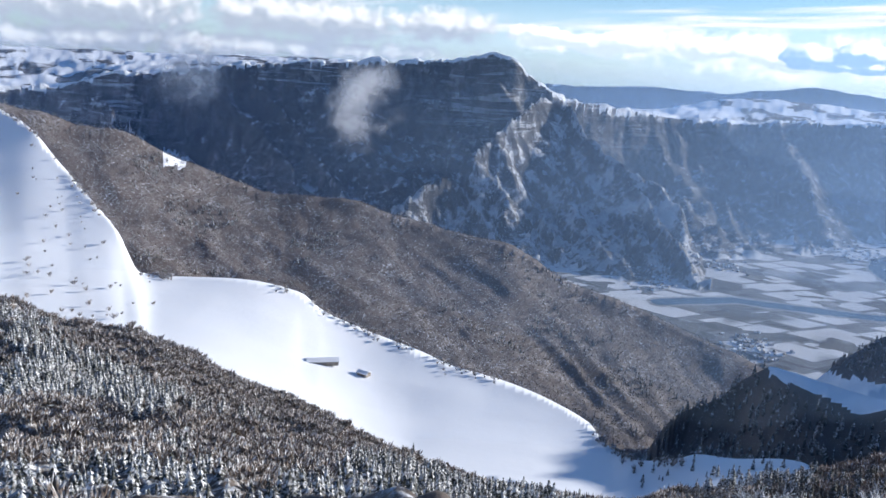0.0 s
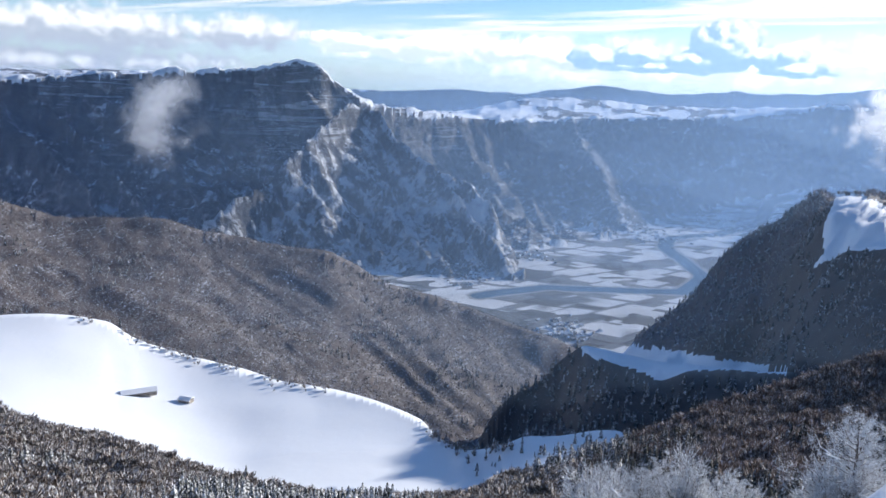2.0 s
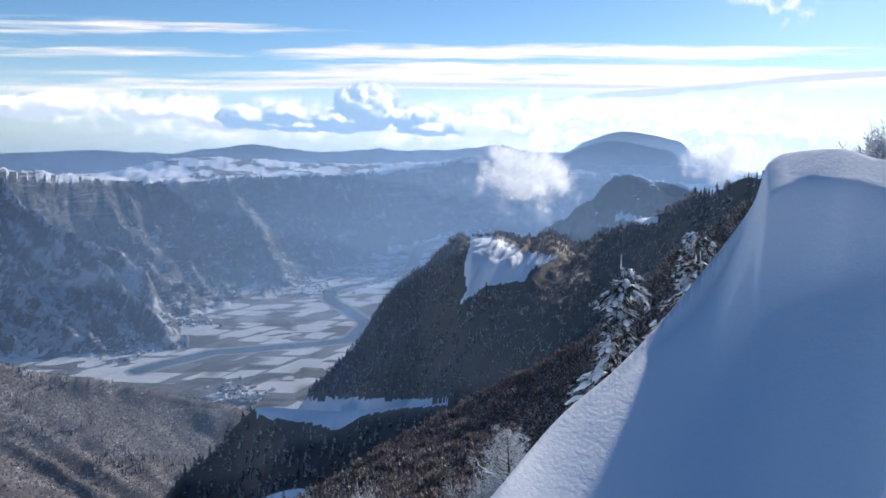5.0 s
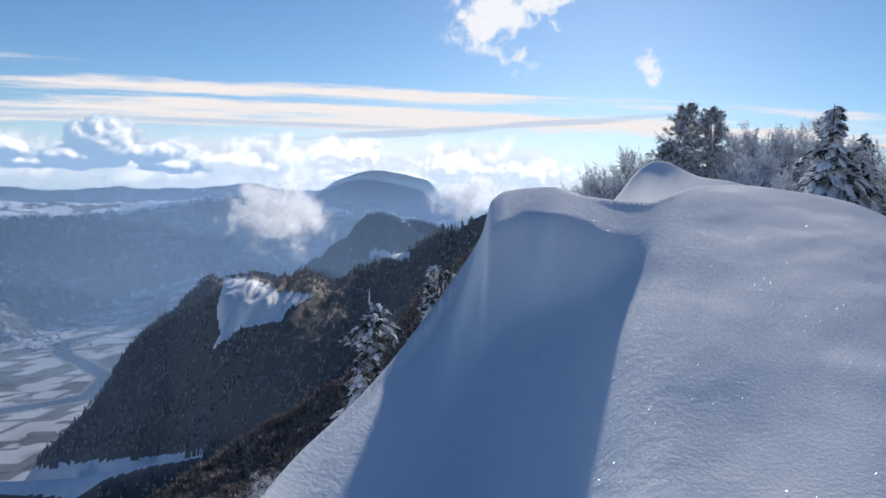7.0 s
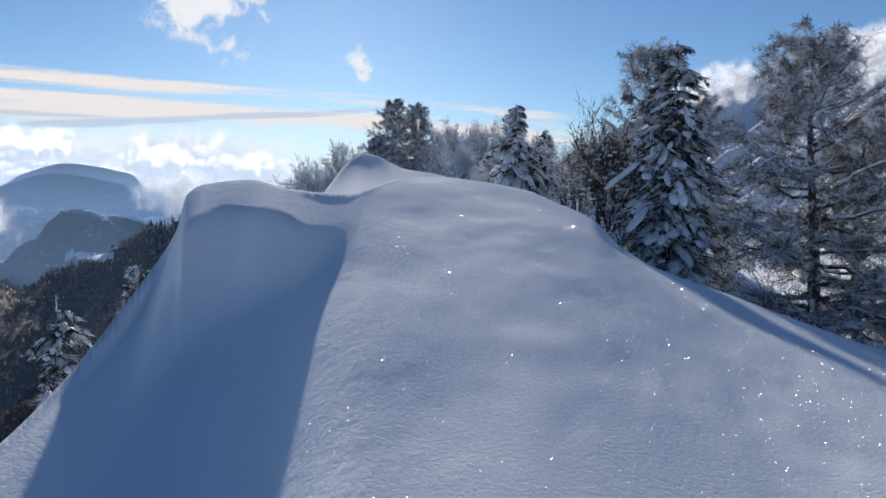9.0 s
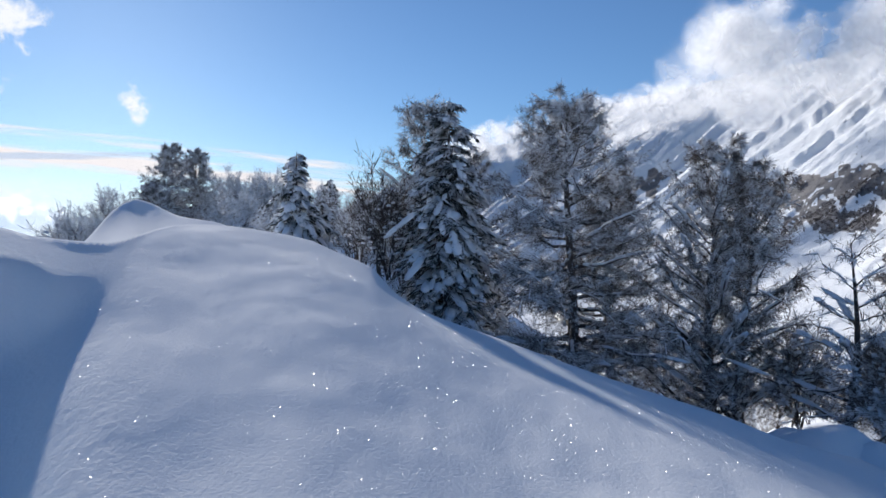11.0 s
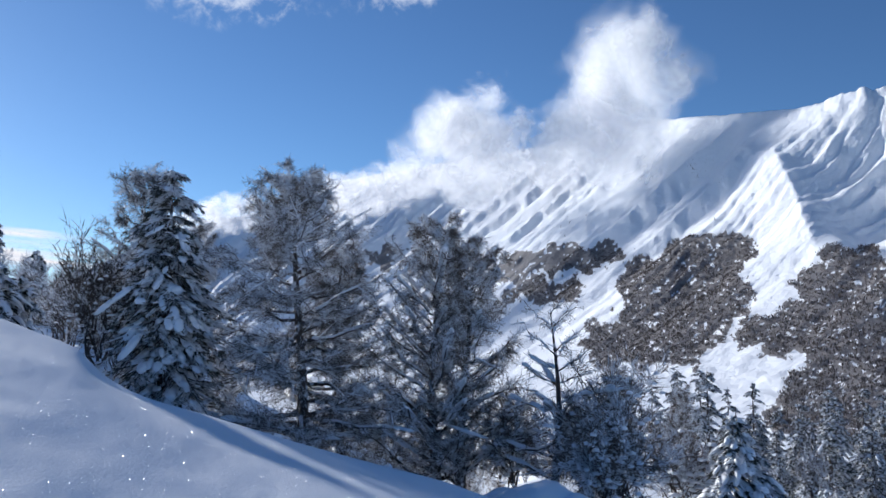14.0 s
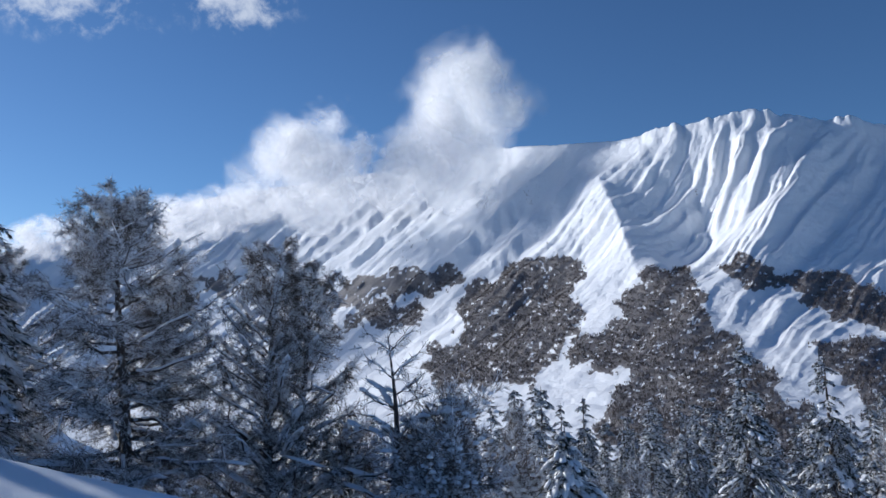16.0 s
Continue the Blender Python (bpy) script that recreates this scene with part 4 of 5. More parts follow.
SPR = [proto_spruce(5, 8), proto_spruce(6, 8)]
SPR_FAR = [proto_spruce(3, 6)]
BARE = [proto_bare(26, 1), proto_bare(26, 2), proto_bare(24, 3)]
BARE_FAR = [proto_bare(6, 4), proto_bare(7, 5)]

FAR_ENOUGH = lambda a, r: r > np.interp(a, [-36, -15, 0, 20, 30], [42, 48, 70, 80, 75])
BEECHY = lambda a, el: inside(a, el, [(-17, -23), (-5, -26.4), (-6, -31), (-14, -32), (-21, -27.5)])
p = scatter(17000, -36, 30, 45, 520, (3,), lambda a, r, el: (grove(a, r, 51, 75) > 0.05 + 0.7 * BEECHY(a, el)) & FAR_ENOUGH(a, r))
planted("spruce_wood", SPR, p, rng.uniform(0.4, 1.1, len(p)) * np.clip(np.hypot(p[:, 0], p[:, 1]) / 24, 3, 9), M_FIR, "snow-dusted dark spruces standing close on the slope")
p = scatter(22000, -36, 30, 45, 520, (3,), lambda a, r, el: (grove(a, r, 51, 75) <= 0.16 + 0.7 * BEECHY(a, el)) & FAR_ENOUGH(a, r))
planted("beech_wood", BARE, p, rng.uniform(0.6, 1.1, len(p)) * np.clip(np.hypot(p[:, 0], p[:, 1]) / 40, 2.6, 5.2), M_BEECH, "bare brown beeches with frosted twigs among the spruces", 1.3)
p = scatter(6000, 26, 64, 75, 400, (3,), lambda a, r, el: (grove(a, r, 52, 60) > 0.05) & (r < 290))
planted("spruce_wood", SPR, p, rng.uniform(4, 8.5, len(p)), M_FIR_DARK, "dark shaded spruces below the snow ridge")
p = scatter(10000, 26, 64, 75, 400, (3,), lambda a, r, el: (grove(a, r, 52, 60) <= 0.15) | (r > 250))
planted("beech_wood", BARE, p, rng.uniform(3, 6, len(p)), M_RED_BEECH, "bare reddish-brown beeches on the shaded slope", 1.3)
p = scatter(34000, -36, 32, 560, 1420, (5,))
planted("beech_wood", BARE_FAR, p, rng.uniform(3, 5.5, len(p)), M_FAR_BEECH, "bare brown beech wood covering the long ridge", 1.3)
p = scatter(9000, -36, 32, 560, 1420, (5,), lambda a, r, el: grove(a, r, 53, 90) > np.where((a < -14) & (el < -9), 0.12, 0.55))
planted("spruce_wood", SPR_FAR, p, rng.uniform(6, 10, len(p)), M_FIR_DARK, "dark spruce stands scattered in the beech ridge")
p = scatter(12000, 36, 76, 330, 1000, (6, 7), lambda a, r, el: grove(a, r, 54, 90) < 0.1)
planted("beech_wood", BARE_FAR, p, rng.uniform(4, 7, len(p)), M_RED_BEECH, "bare brown beech wood on the shaded mountainside", 1.3)
p = scatter(15000, 15, 76, 330, 1000, (6, 7), lambda a, r, el: (a < 38) | (grove(a, r, 54, 90) > 0.0))
planted("spruce_wood", SPR_FAR, p, rng.uniform(4.5, 8.5, len(p)), M_FIR_DARK, "dark spruce wood covering the rocky spur")
p = scatter(110000, 106, 161, 400, 2000, (13,), lambda a, r, el: wooded(a, el) > rng.uniform(0.12, 0.7, len(a)))
planted("beech_wood", BARE_FAR, p, rng.uniform(3.2, 6.5, len(p)), M_HILL_BEECH, "brown bare woods in patches on the white mountain", 1.5)
p = scatter(2500, 110, 152, 700, 2300, (13,), lambda a, r, el: (el < 7.8) & (el > 4.0) & (grove(a, r, 55, 160) > 0.1))
planted("spruce_wood", SPR_FAR, p, rng.uniform(4, 7.5, len(p)), M_FIR_DARK, "single dark spruces dotted over the snow slope")


# ---------------------------------------------------------------- trees close by
def part(name, me, mat, parent, label="", kind=""):
    me.materials.append(mat)
    ob = new(name, me)
    ob.parent = parent
    return tagged(ob, label, "", "", kind)


class Tubes:
    """Collects tapered limbs."""

    def __init__(self):
        self.v, self.f, self.n = [], [], 0

    def add(self, pts, r0, r1, sides=5):
        pts = np.asarray(pts, float)
        k = len(pts)
        d = np.gradient(pts, axis=0)
        d /= np.linalg.norm(d, axis=1)[:, None] + 1e-9
        ref = np.array((0.31, 0.95, 0.1)) if abs(d[0][2]) > 0.7 else np.array((0, 0, 1.0))
        u = np.cross(d, ref)
        u /= np.linalg.norm(u, axis=1)[:, None] + 1e-9
        w = np.cross(d, u)
        rad = np.linspace(r0, r1, k)[:, None, None]
        a = np.arange(sides) * 2 * math.pi / sides
        ring = pts[:, None] + rad * (u[:, None] * np.cos(a)[None, :, None] + w[:, None] * np.sin(a)[None, :, None])
        self.v.append(ring.reshape(-1, 3))
        i, j = np.meshgrid(np.arange(k - 1), np.arange(sides), indexing="ij")
        j2 = (j + 1) % sides
        self.f.append((np.stack([i * sides + j, i * sides + j2, (i + 1) * sides + j2, (i + 1) * sides + j], -1).reshape(-1, 4)) + self.n)
        self.n += k * sides

    def mesh(self, name):
        return mesh_of(name, np.concatenate(self.v), np.concatenate(self.f))


def slivers(name, p0, p1, width, g):
    """Thin folded blades from p0 to p1: twigs or sprays of needles."""
    p0, p1 = np.asarray(p0), np.asarray(p1)
    d = p1 - p0
    side = np.cross(d, g.normal(size=d.shape))
    side /= np.linalg.norm(side, axis=1)[:, None] + 1e-9
    w = (width * g.uniform(0.6, 1.3, len(p0)))[:, None]
    mid = p0 + d * 0.45
    v = np.stack([p0, mid - side * w, p1, mid + side * w], 1).reshape(-1, 3)
    return mesh_of(name, v, np.arange(len(v)).reshape(-1, 4), False)


def dome(seed):
    """A lumpy pillow, about one unit across, flat below."""
    g = np.random.default_rng(seed)
    V, F = [(0, 0, 0.42)], []
    for ring, (rad, z) in enumerate(((0.28, 0.36), (0.47, 0.14), (0.42, -0.1))):
        for s in range(7):
            a = s * 2 * math.pi / 7
            k = rad * g.uniform(0.8, 1.2)
            V.append((k * math.cos(a), k * math.sin(a), z * g.uniform(0.75, 1.25)))
    for s in range(7):
        F.append((0, 1 + s, 1 + (s + 1) % 7, 1 + (s + 1) % 7))
        for r in (0, 7):
            F.append((1 + r + s, 8 + r + s, 8 + r + (s + 1) % 7, 1 + r + (s + 1) % 7))
    return np.array(V), np.array(F)


DOMES = [dome(i) for i in range(5)]


def pillows(name, at, size, g, along=None):
    """Snow lying on boughs."""
    V, F, n0 = [], [], 0
    at, size = np.asarray(at), np.asarray(size)
    for i in range(len(at)):
        pv, pf = DOMES[i % 5]
        a = g.uniform(0, 6.283) if along is None else math.atan2(along[i][1], along[i][0])
        c, s = math.cos(a), math.sin(a)
        l, w, h = size[i]
        x, y, z = pv[:, 0] * l, pv[:, 1] * w, pv[:, 2] * h
        if along is not None:
            z = z + x * along[i][2]
        V.append(np.stack([x * c - y * s, x * s + y * c, z], -1) + at[i])
        F.append(np.concatenate([pf[pf[:, 2] != pf[:, 3]]]) + n0)
        n0 += len(pv)
        cap = pf[pf[:, 2] == pf[:, 3]]
        V.append(pv[[0]] * (0, 0, h) + at[i])
        n0 += 1
        top = cap + n0 - 1 - len(pv)
        top[:, 3] = n0 - 1
        F.append(top[:, [3, 1, 2, 0]])
    return mesh_of(name, np.concatenate(V), np.concatenate(F))


def base_at(az, r, name, sink=0.1):
    ob = new(name)
    ob.location = spot(az, r) - Vector((0, 0, sink))
    return ob


def larch(az, r, h, seed, label, spread=0.34, n=64, name="larch", twig=M_TWIG, pads=0.5, lean=0.0, low=0.1, dense=1.0, droop=-0.12):
    """Straight stem, tiers of crooked level boughs, fine frosted twigs, snow on the boughs."""
    g = np.random.default_rng(seed)
    tree = tagged(base_at(az, r, name), label, "tree", "trees along the snow ridge")
    T, B, S = Tubes(), Tubes(), Tubes()
    k = np.linspace(0, 1, 9)
    bend = np.stack([lean * h * k ** 2 + 0.02 * h * np.sin(k * 5 + seed), 0.02 * h * np.cos(k * 4 + seed), k * h], -1)
    T.add(bend, 0.020 * h + 0.02, 0.006, 8)
    p0, p1, pad, psz, pal = [], [], [], [], []
    for i in range(n):
        u = low + (0.97 - low) * ((i + g.uniform(0, 1)) / n)
        root = np.array([np.interp(u, k, bend[:, c]) for c in range(3)])
        a = i * 2.4 + g.uniform(-0.5, 0.5)
        L = spread * h * (1 - u ** 2.2) ** 0.8 * g.uniform(0.55, 1.12) + 0.04 * h
        rise = droop + 0.2 * u + 0.75 * u ** 2 + g.uniform(-0.2, 0.2)
        s = np.linspace(0, 1, 6)
        wig = np.cumsum(g.normal(0, 0.05, (6, 3)), 0) * L
        wig[0] = 0
        hor = np.stack([np.cos(a + 0.25 * s * g.normal()), np.sin(a + 0.25 * s * g.normal())], -1)
        pts = root + np.concatenate([hor * (s * L)[:, None], (s * L * rise + 0.18 * L * s ** 2.5)[:, None]], 1) + wig
        B.add(pts, 0.009 * h * (1 - u) + 0.007, 0.003, 4)
        if g.uniform() < 0.25 + 0.6 * pads:
            S.add(pts[1:-1] + (0, 0, 0.01 + 0.006 * h * (1 - u)), 0.014 + 0.012 * L, 0.008, 5)
        for m in range(int(16 * dense)):
            q = g.uniform(0.18, 1.0)
            base = np.array([np.interp(q, s, pts[:, c]) for c in range(3)])
            sa = a + g.choice((-1, 1)) * g.uniform(0.5, 1.2)
            sl = (0.1 + L) * g.uniform(0.2, 0.5) * (1.15 - 0.5 * q)
            end = base + np.array((math.cos(sa), math.sin(sa), g.uniform(-0.6, 0.9))) * sl
            B.add([base, (base + end) / 2 + g.normal(0, 0.03, 3) * sl, end], 0.005, 0.002, 3)
            if g.uniform() < 0.22 * pads + 0.04:
                S.add([base + (0, 0, 0.012), (base * 0.5 + end * 0.5) + (0, 0, 0.014), end], 0.009 + 0.014 * sl, 0.006, 4)
            cnt = int(28 * dense)
            v = g.uniform(0, 1, cnt)[:, None]
            st = base + (end - base) * v
            dirs = g.normal(0, 1, (cnt, 3)) + (end - base) / max(sl, 1e-6) * 0.7 + (0, 0, -0.25)
            dirs /= np.linalg.norm(dirs, axis=1)[:, None]
            p0.append(st), p1.append(st + dirs * g.uniform(0.05, 0.19, cnt)[:, None] * (0.5 + h / 10))
        if g.uniform() < pads and u < 0.72:
            for q in g.uniform(0.3, 0.95, 2):
                pad.append([np.interp(q, s, pts[:, c]) + (0, 0, 0.02)[c] for c in range(3)])
                psz.append((g.uniform(0.2, 0.5) * (0.4 + L), g.uniform(0.1, 0.22), g.uniform(0.06, 0.16)))
                dd = (pts[-1] - pts[0]) / np.linalg.norm((pts[-1] - pts[0])[:2])
                pal.append(dd)
    part("trunk", T.mesh("trunk"), M_BARK, tree)
    part("limbwork", B.mesh("limbwork"), M_BARK, tree, "", "stuff")
    part("crown", slivers("crown", np.concatenate(p0), np.concatenate(p1), 0.0034 * (0.6 + r / 20), g), twig, tree, "fine frosted twigs", "stuff")
    if S.n:
        part("snow_load", S.mesh("snow_load"), M_CLUMP, tree, "fresh snow lying along the boughs", "stuff")
    if pad:
        part("snow_clump", pillows("snow_clump", pad, psz, g, pal), M_CLUMP, tree, "clumps of fresh snow on the boughs", "stuff")
    return tree


def spruce(az, r, h, seed, label, width=0.26, n=110, name="spruce", load=1.0, group="trees along the snow ridge", blunt=1.0, lie=1.0):
    """Drooping tiers of needle sprays under heavy pillows of snow."""
    g = np.random.default_rng(seed)
    tree = tagged(base_at(az, r, name, 0.15), label, "tree", group)
    T, B = Tubes(), Tubes()
    T.add([(0, 0, 0), (0.02, 0, h * 0.5), (0, 0.01, h)], 0.022 * h, 0.006, 7)
    p0, p1, pad, psz, pal = [], [], [], [], []
    for i in range(n):
        u = 0.03 + 0.95 * g.uniform(0, 1) ** 1.1
        a = g.uniform(0, 6.283)
        L = width * h * min(1.0, blunt * (1 - u)) ** 0.8 * g.choice((0.5, 0.8, 1.0, 1.25)) * g.uniform(0.8, 1.1) + 0.04 * h
        s = np.linspace(0, 1, 6)
        drop = -0.3 - 0.95 * (1 - 0.6 * u) * g.uniform(0.3, 1.2)
        d = np.array((math.cos(a), math.sin(a)))
        pts = np.concatenate([d[None] * (s * L)[:, None], (u * h + L * (0.2 * s + drop * s ** 1.6))[:, None]], 1)
        B.add(pts, 0.0036 * h + 0.003, 0.003, 4)
        cnt = 110
        q = g.uniform(0.1, 1.0, cnt)
        st = np.stack([np.interp(q, s, pts[:, c]) for c in range(3)], -1)
        side = np.array((-d[1], d[0], 0)) * g.choice((-1, 1), cnt)[:, None]
        ln = (L * 0.4 * (1.15 - q) + 0.08)[:, None] * g.uniform(0.5, 1.2, (cnt, 1))
        dirs = side * g.uniform(0.2, 1, (cnt, 1)) + np.array((*d, 0)) * 0.6 + g.normal(0, 0.25, (cnt, 3)) + (0, 0, -0.55)
        p0.append(st), p1.append(st + dirs * ln)
        if g.uniform() < 0.8 * load:
            for q in g.uniform(0.25, 0.98, 5 if u < 0.75 else 2):
                c = np.array([np.interp(q, s, pts[:, k]) for k in range(3)])
                slope = (np.interp(q + 0.1, s, pts[:, 2]) - np.interp(q - 0.1, s, pts[:, 2])) / (0.2 * L)
                off = np.array((-d[1], d[0], 0)) * g.normal(0, 0.16) * L
                pad.append(c + off + (0, 0, 0.01)), pal.append((d[0], d[1], slope))
                psz.append(np.array((0.24 * L * g.uniform(0.4, 1.4) + 0.05, 0.13 * L * g.uniform(0.5, 1.5) + 0.04, 0.05 + 0.11 * L * g.uniform(0.4, 1.5))) * lie * max(1.0, load) ** 0.5)
    part("trunk", T.mesh("trunk"), M_BARK, tree)
    part("limbwork", B.mesh("limbwork"), M_BARK, tree, "", "stuff")
    part("crown", slivers("crown", np.concatenate(p0), np.concatenate(p1), 0.02 * (0.5 + r / 30), g), M_NEEDLE, tree, "dark green needle sprays", "stuff")
    part("snow_load", pillows("snow_load", pad, psz, g, pal), M_CLUMP, tree, "heavy pillows of snow on the boughs", "stuff")
    return tree


def broadleaf(az, r, h, seed, label, name="birch", twig=M_TWIG, stems=2, spread=0.5, depth=4, group="trees along the snow ridge", fine=7, lean=0.0, heap=0.25):
    """Forking stems and rising branches ending in sprays of rimed twigs."""
    g = np.random.default_rng(seed)
    tree = tagged(base_at(az, r, name), label, "tree", group)
    T, B = Tubes(), Tubes()
    p0, p1, pad, psz = [], [], [], []

    def grow(p, d, L, rad, level):
        s = np.linspace(0, 1, 4)[:, None]
        pts = p + d * L * s + np.cumsum(g.normal(0, 0.05 * L, (4, 3)), 0) * (s > 0)
        (T if level == 0 else B).add(pts, rad, rad * 0.6, 6 if level < 2 else 3)
        if level >= depth - 1:
            q = g.uniform(0.1, 1, fine)[:, None]
            st = pts[0] + (pts[-1] - pts[0]) * q
            dv = d * 0.8 + g.normal(0, 0.55, (fine, 3))
            p0.append(st), p1.append(st + dv * L * g.uniform(0.3, 0.8, (fine, 1)))
        if level >= depth:
            return
        if level > 0 and g.uniform() < heap:
            pad.append(pts[2] + (0, 0, 0.01)), psz.append((L * (0.3 + 0.4 * heap), 0.07 + 0.12 * heap, 0.06 + 0.1 * heap))
        for c in range(3 if level else 6):
            q = g.uniform(0.35, 1.0) if c else 1.0
            st = pts[0] + (pts[-1] - pts[0]) * q if c else pts[-1]
            nd = d + g.normal(0, spread, 3) * (0.4 if c == 0 else 1.0) + (0, 0, 0.18)
            grow(st, nd / np.linalg.norm(nd), L * g.uniform(0.55, 0.8), rad * 0.55, level + 1)

    for k in range(stems):
        d = np.array((g.normal(0, 0.1) + lean, g.normal(0, 0.1), 1.0))
        grow(np.array((g.normal(0, 0.08), g.normal(0, 0.08), 0)), d / np.linalg.norm(d), h * 0.38 * g.uniform(0.85, 1.1), 0.012 * h, 0)
    part("trunk", T.mesh("trunk"), M_BARK, tree)
    part("limbwork", B.mesh("limbwork"), M_BARK, tree, "", "stuff")
    part("crown", slivers("crown", np.concatenate(p0), np.concatenate(p1), 0.006 * (0.6 + r / 20), g), twig, tree, "frosted twigs", "stuff")
    if pad:
        part("snow_load", pillows("snow_load", pad, psz, g), M_CLUMP, tree, "snow caught in the forks", "stuff")
    return tree


spruce(95.0, 16, 5.1, 1, "tall dark spruce laden with clumped snow beside the drift", 0.19, 170, load=1.1, blunt=1.9)
larch(93.4, 17.2, 5.0, 2, "frosted bare larch behind the snow-laden spruce", 0.2, 60, pads=0.15, droop=0.1, dense=1.2)
larch(96.9, 17.0, 4.3, 21, "frosted bare larch crowding the snow-laden spruce", 0.22, 40, pads=0.15, droop=0.1)
larch(103.9, 15.3, 5.6, 3, "broad bare larch with crooked boughs and frosted twigs", 0.31, 84, low=0.06, dense=1.45, pads=0.5, droop=-0.2)
larch(106.9, 16.2, 4.6, 4, "slender frosted larch leaning against its neighbour", 0.22, 56, pads=0.3, dense=1.3)
larch(113.9, 15.2, 5.2, 5, "bare birch with rimed twigs rising from the drift", 0.23, 72, "birch", M_TWIG, 0.4, droop=0.4, low=0.06, dense=1.25)
larch(115.9, 15.4, 4.8, 6, "smaller bare birch with frosted twigs", 0.2, 60, "birch", M_TWIG, 0.4, droop=0.45, low=0.06, dense=1.25)
larch(110.9, 16.8, 2.7, 23, "bushy bare birch behind the taller one", 0.26, 36, "birch", M_TWIG, 0.5, droop=0.3, low=0.08, dense=0.8)
larch(122.2, 14.0, 3.3, 8, "half-dead larch with bare level snags", 0.36, 26, twig=M_TWIG, pads=0.8, dense=0.45, droop=-0.05)
broadleaf(119.2, 15.5, 2.2, 24, "low frosted shrub among the trees", "shrub", M_TWIG, 4, 0.6, 4, fine=10, heap=0.6)
broadleaf(127.4, 13.2, 2.6, 9, "arched shrub bowed by heavy snow", "shrub", M_TWIG, 4, 0.7, 4, fine=16, lean=0.5, heap=0.5)
broadleaf(125.0, 12.4, 1.6, 25, "frosted shrub with snow-loaded branches", "shrub", M_TWIG, 4, 0.8, 4, fine=14, heap=0.45)
spruce(134.4, 15.2, 2.4, 10, "squat spruce bush under thick snow", 0.42, 100, "spruce", load=1.5)
broadleaf(131.0, 16.0, 2.0, 12, "frosted shrub with drooping twigs", "shrub", M_TWIG, 3, 0.7, 4, fine=10, lean=0.3, heap=0.6)
broadleaf(90.6, 16.4, 2.9, 11, "thin dark bare shrub beside the spruce", "shrub", M_BARK, 3, 0.3, 4, fine=4)
broadleaf(91.8, 18.5, 3.2, 26, "brown bare shrub behind the spruce", "shrub", M_TWIG, 3, 0.35, 4, fine=9)
broadleaf(88.6, 22, 2.9, 13, "brownish frosted shrub on the ridge", "shrub", M_TWIG, 3, 0.4, 4, fine=9)
spruce(84.0, 19.4, 2.75, 14, "young spruce bent under thick snow", 0.34, 110, load=1.9)
spruce(85.9, 20.0, 1.9, 27, "small spruce hunched under thick snow", 0.4, 60, load=1.9)
spruce(52.7, 14.5, 14.5 * math.tan(radians(-6.4)) + EYE - spot(52.7, 14.5).z, 15, "snow-covered spruce below the cornice", 0.2, 100)
spruce(57.8, 16.0, 16 * math.tan(radians(-4.4)) + EYE - spot(57.8, 16).z, 16, "small snow-covered spruce below the cornice", 0.24, 70)
# ---------------------------------------------------------------- trees farther along the ridge
for i, (az, r, top) in enumerate(((75.1, 62, 6.3), (76.7, 66, 6.0), (73.9, 58, 3.6))):
    larch(az, r, r * math.tan(radians(top)) + EYE - spot(az, r).z, 30 + i, "rimed larch standing on the ridge", 0.25, 90, "larch", M_COPSE, 0.35, low=0.05, dense=1.4, droop=-0.3)
spruce(86.3, 60, 60 * math.tan(radians(4.6)) + EYE - spot(86.3, 60).z, 33, "rimed spruce standing on the ridge", 0.26, 100)
for i, (az, r, top) in enumerate(((71.0, 40, 4.3), (69.3, 36, 2.9), (67.6, 40, 1.6), (72.6, 60, 3.8), (78.4, 45, 3.7), (80.2, 50, 3.9), (81.8, 60, 5.2), (83.0, 64, 5.4), (79.4, 75, 5.0), (82.4, 34, 2.9), (88.0, 40, 4.6))):
    g0 = spot(az, r)
    broadleaf(az, r, max(1.2, (r * math.tan(radians(top)) + EYE - g0.z) * 0.85), 40 + i, "white rimed bush on the snowy ridge", "rimed_bush", M_RIME, 3, 0.5, 4, "rimed bushes on the ridge", 8)
for i, (az, top) in enumerate(((131, -4.0), (132.6, -3.2), (134.4, -4.4), (136, -4.0), (137.5, -5.6), (139.1, -5.3), (140.6, -5.6), (142.6, -4.0), (143.8, -4.4), (144.8, -3.9), (146.5, -3.6), (148.2, -5.3), (150, -5.6), (151.8, -6.2), (153.3, -5.0), (155.2, -3.4))):
    r = 62 + (i * 37) % 40
    g0 = spot(az, r)
    spruce(az, r, max(4, r * math.tan(radians(top)) + EYE - g0.z), 60 + i, "snowy spruce in the hollow below the ridge", 0.23, 64, load=0.45, group="spruces in the hollow")
for i, (az, r, h) in enumerate(((29.5, 50, 8.8), (33.5, 46, 8.4), (31.0, 42, 7.6), (36.8, 50, 9), (27.2, 54, 8.4))):
    larch(az, r, h, 90 + i, "white rimed larch on the slope below", 0.24, 54, "rimed_larch", M_RIME, 0.3, dense=0.8, droop=-0.2)
for i, (az, r, h) in enumerate(((28.4, 44, 7.4), (35.0, 44, 7.6), (39.0, 48, 8), (32.4, 50, 8.4))):
    broadleaf(az, r, h, 95 + i, "white rimed beech on the slope below", "rimed_beech", M_RIME, 3, 0.45, 4, "rimed trees below the ridge", 12)


